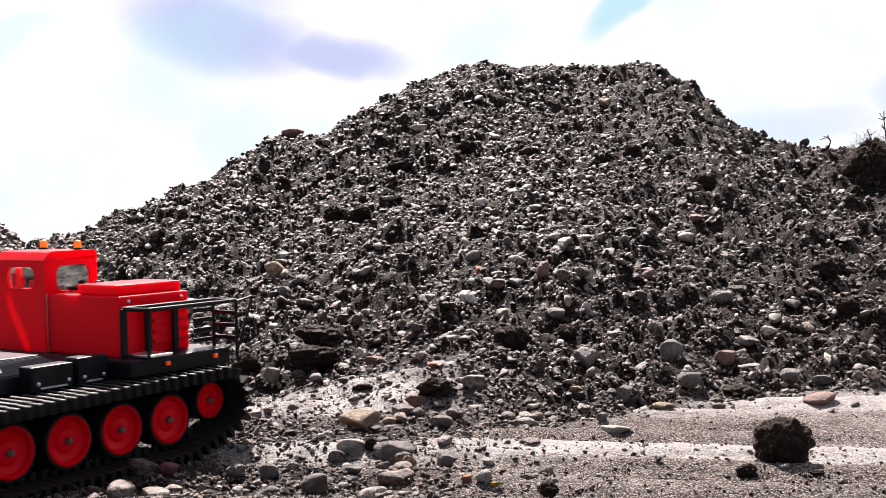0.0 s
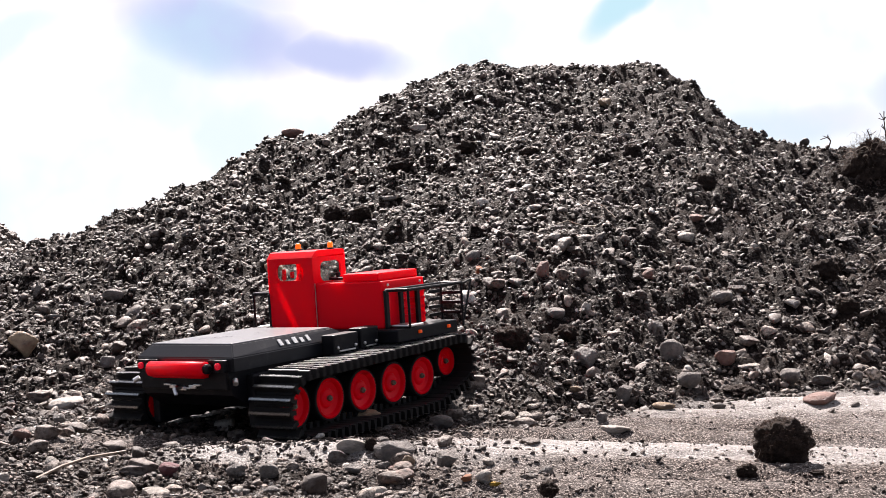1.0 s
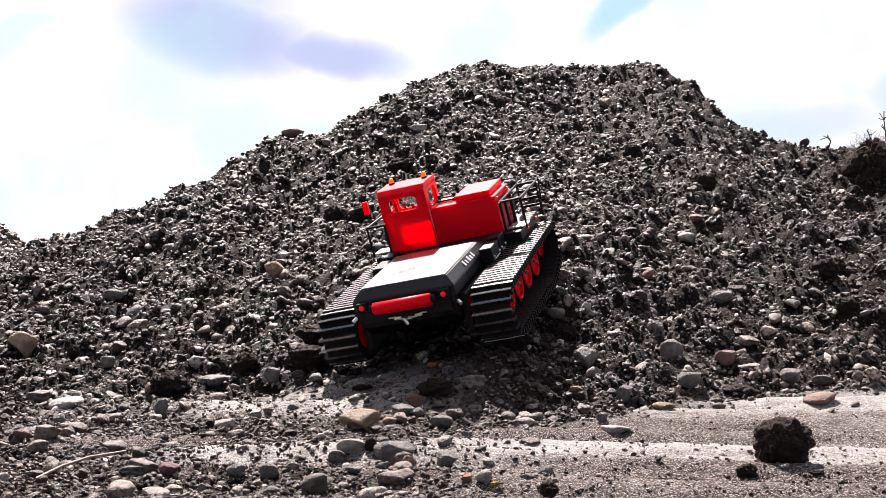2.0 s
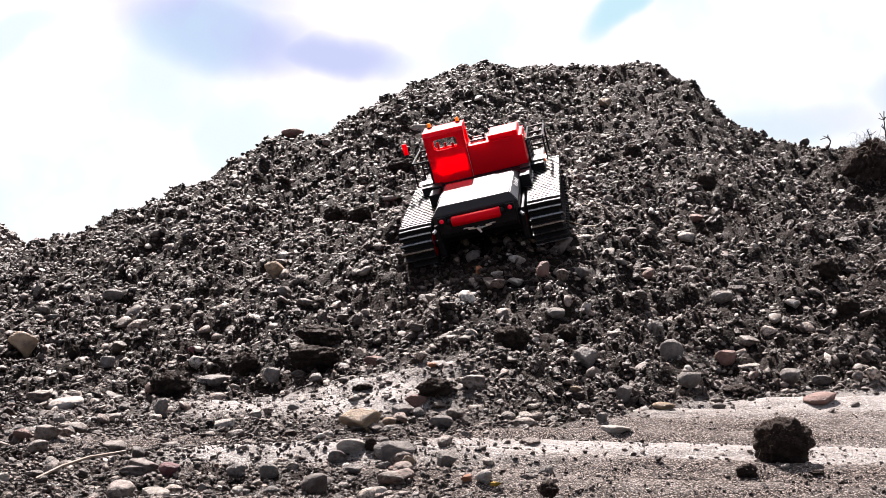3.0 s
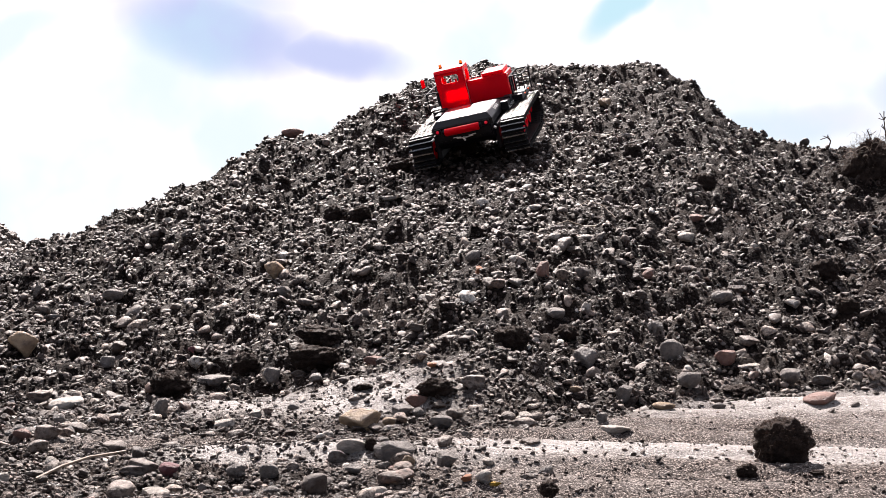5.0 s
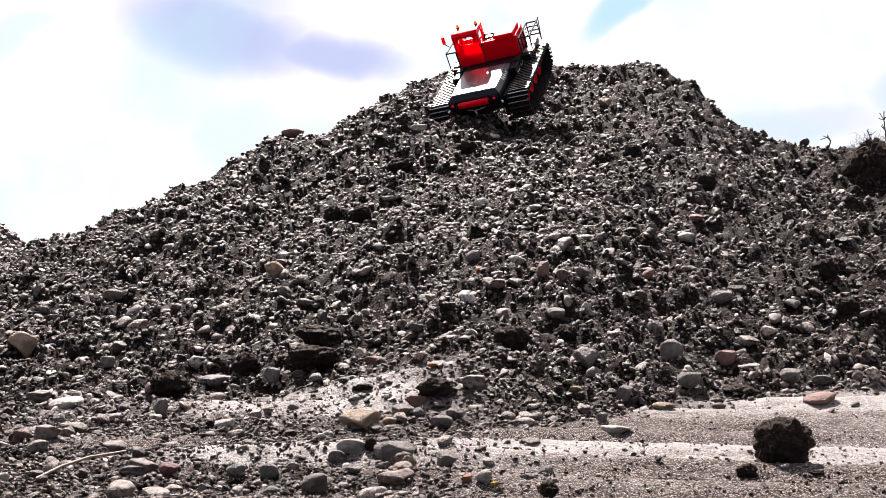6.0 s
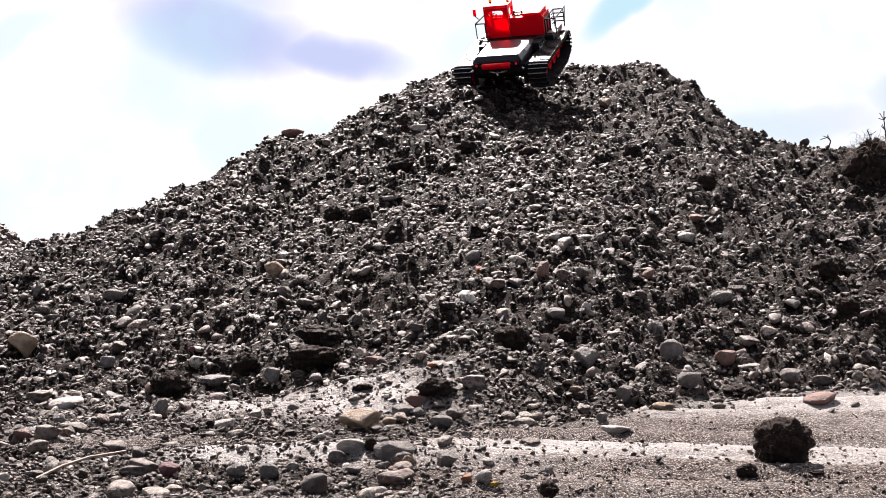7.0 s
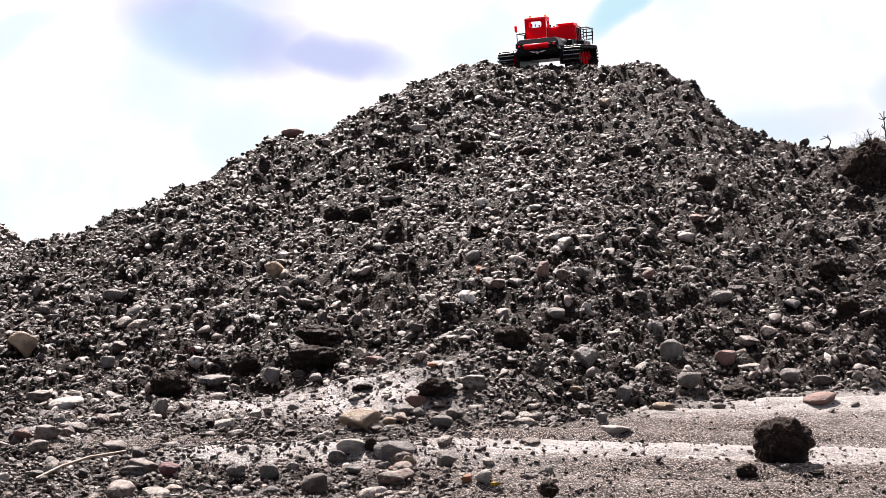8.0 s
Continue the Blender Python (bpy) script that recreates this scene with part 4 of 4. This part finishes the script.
stone(CLOD, 0.599, 2.452, 0.015, 0.037, 0.026, 0.012, 1)
stone(GREY, 0.293, 2.466, 0.078, 0.030, 0.023, 0.023, -15)
stone(GREY, 0.495, 2.435, 0.040, 0.027, 0.022, 0.022, -16)
stone(RUSSET, 0.599, 2.587, 0.071, 0.023, 0.018, 0.018, -9)
stone(STONE, 0.670, 2.667, 0.100, 0.024, 0.017, 0.013, -21)
stone(RUSSET, 0.733, 2.346, 0.012, 0.039, 0.027, 0.011, -4)
stone(STONE, 0.777, 2.495, 0.031, 0.022, 0.016, 0.011, -6)
stone(STONE, 0.871, 2.467, 0.047, 0.022, 0.017, 0.017, 13)
stone(GREY, 0.844, 2.470, 0.040, 0.014, 0.012, 0.012, 12)
stone(GREY, 0.720, 2.517, 0.039, 0.023, 0.020, 0.020, -25)
stone(GREY, 0.346, 2.344, 0.024, 0.018, 0.016, 0.018, 13)
stone(CLOD, 0.405, 1.622, 0.004, 0.016, 0.011, 0.010, 18)
stone(PALE, 0.463, 1.641, 0.007, 0.009, 0.006, 0.004, 20)
stone(TAN, 0.255, 2.330, 0.031, 0.013, 0.009, 0.007, -4)
stone(PALE, 0.642, 2.555, 0.055, 0.023, 0.016, 0.006, -21)
stone(CLOD, 0.498, 1.621, 0.002, 0.010, 0.007, 0.004, -6)
stone(STONE, 0.536, 2.375, 0.004, 0.014, 0.010, 0.007, -3)
stone(GREY, 0.273, 2.096, 0.010, 0.010, 0.010, 0.011, -6)
stone(PALE, -0.178, 4.070, 0.472, 0.043, 0.030, 0.012, 5)
stone(PALE, 0.288, 3.083, 0.330, 0.023, 0.016, 0.012, 19)
stone(PALE, 0.362, 3.105, 0.326, 0.025, 0.017, 0.011, -5)
stone(PALE, 0.181, 2.970, 0.274, 0.022, 0.015, 0.013, -14)
stone(PALE, 0.174, 2.862, 0.222, 0.023, 0.016, 0.010, 5)
stone(PALE, 0.129, 2.890, 0.242, 0.016, 0.011, 0.008, 5)
stone(STONE, 0.127, 2.846, 0.221, 0.019, 0.013, 0.012, 20)
stone(ORANGE, 0.087, 2.940, 0.250, 0.010, 0.010, 0.014, -14)
stone(RUSSET, 0.238, 2.866, 0.248, 0.020, 0.019, 0.024, -22)
stone(STONE, 0.281, 2.864, 0.239, 0.016, 0.015, 0.015, -9)
stone(GREY, 0.331, 2.902, 0.248, 0.017, 0.014, 0.014, -24)
stone(PALE, 0.322, 2.712, 0.167, 0.014, 0.013, 0.015, 22)
stone(GREY, 0.251, 2.692, 0.158, 0.022, 0.017, 0.017, -3)
stone(STONE, -0.062, 2.722, 0.125, 0.018, 0.012, 0.011, 0)
stone(STONE, -0.235, 2.823, 0.144, 0.018, 0.013, 0.010, -24)
stone(GREY, 0.079, 3.053, 0.280, 0.023, 0.018, 0.018, 10)
stone(GREY, 0.163, 3.088, 0.320, 0.011, 0.010, 0.012, 25)
stone(PALE, 0.257, 3.434, 0.419, 0.022, 0.016, 0.010, 1)
stone(TAN, 0.699, 5.231, 0.928, 0.034, 0.024, 0.023, -2)
stone(RUSSET, -0.629, 5.134, 0.788, 0.054, 0.037, 0.030, -1)
stone(PALE, -0.098, 4.778, 0.776, 0.038, 0.027, 0.016, 12)
stone(RUSSET, 0.726, 3.490, 0.391, 0.023, 0.016, 0.015, -25)
stone(PALE, 0.665, 3.308, 0.332, 0.028, 0.020, 0.014, 3)
stone(PALE, 0.711, 4.772, 0.742, 0.031, 0.022, 0.012, -23)
stone(PALE, 0.835, 3.266, 0.306, 0.015, 0.011, 0.011, 20)
stone(PALE, 0.832, 2.886, 0.170, 0.023, 0.016, 0.011, -14)
stone(GREY, 0.649, 2.830, 0.190, 0.027, 0.019, 0.019, 14)
stone(CLOD, 0.936, 2.815, 0.164, 0.031, 0.023, 0.023, -13)
stone(STONE, 1.449, 4.348, 0.483, 0.022, 0.015, 0.011, -18)
stone(RUSSET, 0.509, 2.995, 0.236, 0.021, 0.016, 0.016, 23)
stone(STONE, 0.457, 2.821, 0.191, 0.017, 0.015, 0.015, -10)
stone(STONE, 0.445, 3.893, 0.527, 0.021, 0.019, 0.019, 4)
stone(CLOD, -0.149, 4.339, 0.593, 0.054, 0.038, 0.032, -3)
stone(CLOD, 0.314, 4.386, 0.647, 0.044, 0.030, 0.026, 7)
# this clod stands in for the shade of a hollow in the heap
stone(CLOD, 0.823, 3.844, 0.506, 0.044, 0.032, 0.032, -3)
stone(CLOD, 0.969, 3.087, 0.244, 0.039, 0.032, 0.032, 8)
stone(CLOD, 0.085, 4.455, 0.670, 0.040, 0.028, 0.028, -9)
stone(CLOD, -0.007, 3.712, 0.422, 0.041, 0.028, 0.023, 24)
stone(CLOD, -0.356, 3.950, 0.412, 0.030, 0.027, 0.033, 4)
stone(CLOD, -0.263, 3.927, 0.411, 0.033, 0.029, 0.029, -19)
stone(CLOD, -0.586, 4.444, 0.549, 0.027, 0.022, 0.022, 12)
stone(CLOD, 0.689, 4.418, 0.650, 0.040, 0.030, 0.030, 22)
stone(CLOD, 0.143, 2.537, 0.113, 0.044, 0.031, 0.028, 24)
stone(CLOD, -0.015, 2.267, 0.039, 0.034, 0.024, 0.022, -2)
stone(GREY, 0.483, 2.575, 0.084, 0.026, 0.024, 0.026, -7)
stone(GREY, 0.466, 2.668, 0.128, 0.017, 0.016, 0.019, -23)
stone(CLOD, -0.279, 2.740, 0.105, 0.055, 0.038, 0.023, 2)
stone(CLOD, 0.263, 2.619, 0.119, 0.029, 0.022, 0.022, -20)


pick = random.Random(31)
made = 0
while made < 120:
    x, y = pick.uniform(-0.9, 0.6), pick.uniform(1.42, 2.5)
    if (x > 0.08 and float(sand_glare_mask(x, y)) > 0.5) or abs(x) > 0.4 * y + 0.1 or pick.random() > max(0.14 * (y < 1.9), float(thin_on_sand(x, y))) * (2.6 if y < 2.1 else 0.7) * (0.35 + float(smooth(0.5, -0.1, x))):
        continue
    made += 1
    a = pick.uniform(0.008, 0.017) * (1.35 if pick.random() < 0.15 else 1)
    c = a * pick.uniform(0.45, 0.8)
    stone(pick.choice((STONE, STONE, STONE, STONE, GREY, PALE)), x, y, float(land(x, y)) + c * 0.4, a, a * pick.uniform(0.65, 0.95), c, pick.uniform(0, 180), 9)


def fibres(count, middle, reach, length, thick, seed, droop, up):
    """Thin crooked roots or stalks that stand out of a clod."""
    rnd, bm = random.Random(seed), bmesh.new()
    for _ in range(count):
        d = Vector((rnd.gauss(0, 1), rnd.gauss(0, 1), rnd.gauss(up, 1))).normalized()
        p = Vector(middle) + Vector((d.x * reach[0], d.y * reach[1], d.z * reach[2]))
        step, r = rnd.uniform(0.5, 1) * length / 4, thick * rnd.uniform(0.5, 1)
        for k in range(4):
            d = (d + Vector((rnd.gauss(0, 0.4), rnd.gauss(0, 0.4), rnd.gauss(0, 0.3) - droop))).normalized()
            q = p + d * step
            bmesh.ops.create_cone(bm, cap_ends=False, segments=3, radius1=r, radius2=r * 0.75, depth=step * 1.05,
                                  matrix=Matrix.Translation((p + q) / 2) @ (q - p).to_track_quat("Z", "Y").to_matrix().to_4x4())
            p, r = q, r * 0.75
    return bm


def rooted_clod(label, middle, half, kind, hair, dry):
    root = empty("rooted_clod", label, "soil clod", Matrix.Translation(middle), "loose clods")
    core = new("clod_body", shape(CLOD, kind))
    core.parent = root
    core.scale = half
    part("root_mat", fibres(hair[0], (0, 0, 0), tuple(h * 0.93 for h in half), hair[1], hair[2], kind, hair[3], 0.3), ROOT, root, "fine dark roots")["kind"] = "stuff"
    part("dry_root_tangle", fibres(dry[0], (0, 0, 0), tuple(h * 0.95 for h in half), dry[1], dry[2], kind + 40, dry[3], 0.0), DRY, root, "pale dry roots")["kind"] = "stuff"
    return root


rooted_clod("dark hairy clod of rooted soil lying on sand", (0.474, 1.695, 0.030), (0.043, 0.036, 0.036), 5, (700, 0.006, 0.0007, 0.1), (14, 0.03, 0.0007, 0.25))
rooted_clod("large clod of rooted soil with hanging dry roots", (1.665, 4.72, 0.605), (0.115, 0.10, 0.125), 6, (380, 0.06, 0.0011, 0.1), (90, 0.13, 0.0014, 0.5))


def stalk(label, points, r, mat, twigs=0):
    """A dry stalk along a few points."""
    bm = bmesh.new()
    for k, (a, b) in enumerate(zip(points, points[1:])):
        rod(bm, a, b, r * (1 - 0.12 * k), 6)
    rnd = random.Random(len(points))
    for k in range(twigs):
        a = Vector(points[rnd.randrange(1, len(points))])
        rod(bm, a, a + Vector((rnd.uniform(-0.03, 0.03), 0, rnd.uniform(0.005, 0.03))), r * 0.6, 5)
    return tagged(part("dry_stalk", bm, mat), label, "plant stalk", "dry stalks")


def on(x, y, up=0.0):
    return (x, y, float(land(x, y)) + up)


stalk("pale dry stalk lying on the ground", [on(-0.522, 1.56, 0.004), on(-0.50, 1.60, 0.010), on(-0.478, 1.645, 0.015), on(-0.455, 1.68, 0.010), on(-0.44, 1.69, 0.008)], 0.0022, DRY)
stalk("thin dead stalk standing on the heap's crest", [on(1.71, 5.40, 0.0), on(1.72, 5.40, 0.035), on(1.705, 5.40, 0.055), on(1.675, 5.40, 0.048)], 0.0028, ROOT, 3)
stalk("thin dead stalk standing on the clod", [(1.72, 4.72, 0.70), (1.715, 4.72, 0.76), (1.71, 4.72, 0.80), (1.71, 4.72, 0.835)], 0.0026, ROOT, 6)
stalk("thin dead stalk standing on the clod", [(1.66, 4.72, 0.71), (1.655, 4.72, 0.74), (1.645, 4.72, 0.76)], 0.0024, ROOT, 3)
for k, (x, y) in enumerate(((0.53, 4.65), (0.57, 4.70), (0.40, 4.45), (0.62, 4.60), (0.35, 3.2), (0.42, 3.35))):
    stalk("pale dry root lying across the stones", [on(x - 0.05, y, 0.018), on(x - 0.02, y + 0.02, 0.034), on(x + 0.02, y + 0.01, 0.030), on(x + 0.05, y - 0.02 * (k % 3), 0.016)], 0.0016, DRY, 1)


# ---------- what moves ----------
def motions():
    rows = [
        (0.0, pose(-0.611, 1.643, 0.007, 2.5, 0.3, -34.7)),
        (0.5, pose(-0.435, 1.905, 0.001, -2.2, 0.8, -33.6)),
        (1.0, pose(-0.267, 2.125, 0.008, 3.2, -2.4, -34.7)),
        (1.5, pose(-0.102, 2.357, 0.065, 11.6, -8.8, -28.6)),
        (1.7, pose(-0.048, 2.459, 0.096, 16.2, -9.5, -24.4)),
        (2.8, pose(0.118, 3.146, 0.307, 15.4, -11.2, -10.5)),
        (3.0, pose(0.132, 3.262, 0.342, 16.9, -12.1, -9.0)),
        (3.5, pose(0.145, 3.581, 0.432, 15.8, -12.4, -5.9)),
        (4.0, pose(0.127, 3.887, 0.500, 14.1, -11.1, -0.6)),
        (4.5, pose(0.089, 4.200, 0.583, 19.1, -11.9, -7.9)),
        (4.7, pose(0.104, 4.268, 0.617, 16.0, -11.1, -11.2)),
        (5.8, pose(0.211, 4.946, 0.860, 30.0, -8.7, -19.3)),
        (6.0, pose(0.216, 5.006, 0.901, 32.0, -8.4, -21.6)),
        (6.5, pose(0.251, 5.227, 0.983, 24.2, -0.8, -23.1)),
        (7.0, pose(0.314, 5.380, 1.071, 25.4, -0.7, -19.0)),
        (7.2, pose(0.356, 5.522, 1.114, 13.1, 2.7, -17.6)),
        (7.6, pose(0.448, 5.900, 1.184, 4.0, -6.1, -19.4)),
        (8.0, pose(0.541, 6.214, 1.211, 7.4, -2.6, -17.6)),
    ]
    walk(CARRIER, rows)
    times = [t for t, _ in rows]
    gone = np.concatenate([[0], np.cumsum([(b.translation - a.translation).length for (_, a), (_, b) in zip(rows, rows[1:])])])
    beats = [k / 15 for k in range(121)]
    run = [float(np.interp(t, times, gone)) for t in beats]
    for w, home, s, r in WHEELS:
        walk(w, [(t, home @ Matrix.Rotation(-s * d / r, 4, "Z")) for t, d in zip(beats, run)])
    for link_ob, start in TRACK_LINKS:
        steps = []
        for t, d in zip(beats, run):
            y, z, turn = on_belt(start + d)
            steps.append((t, pose(0, y, z, turn, 0, 0)))
        walk(link_ob, steps)


motions()
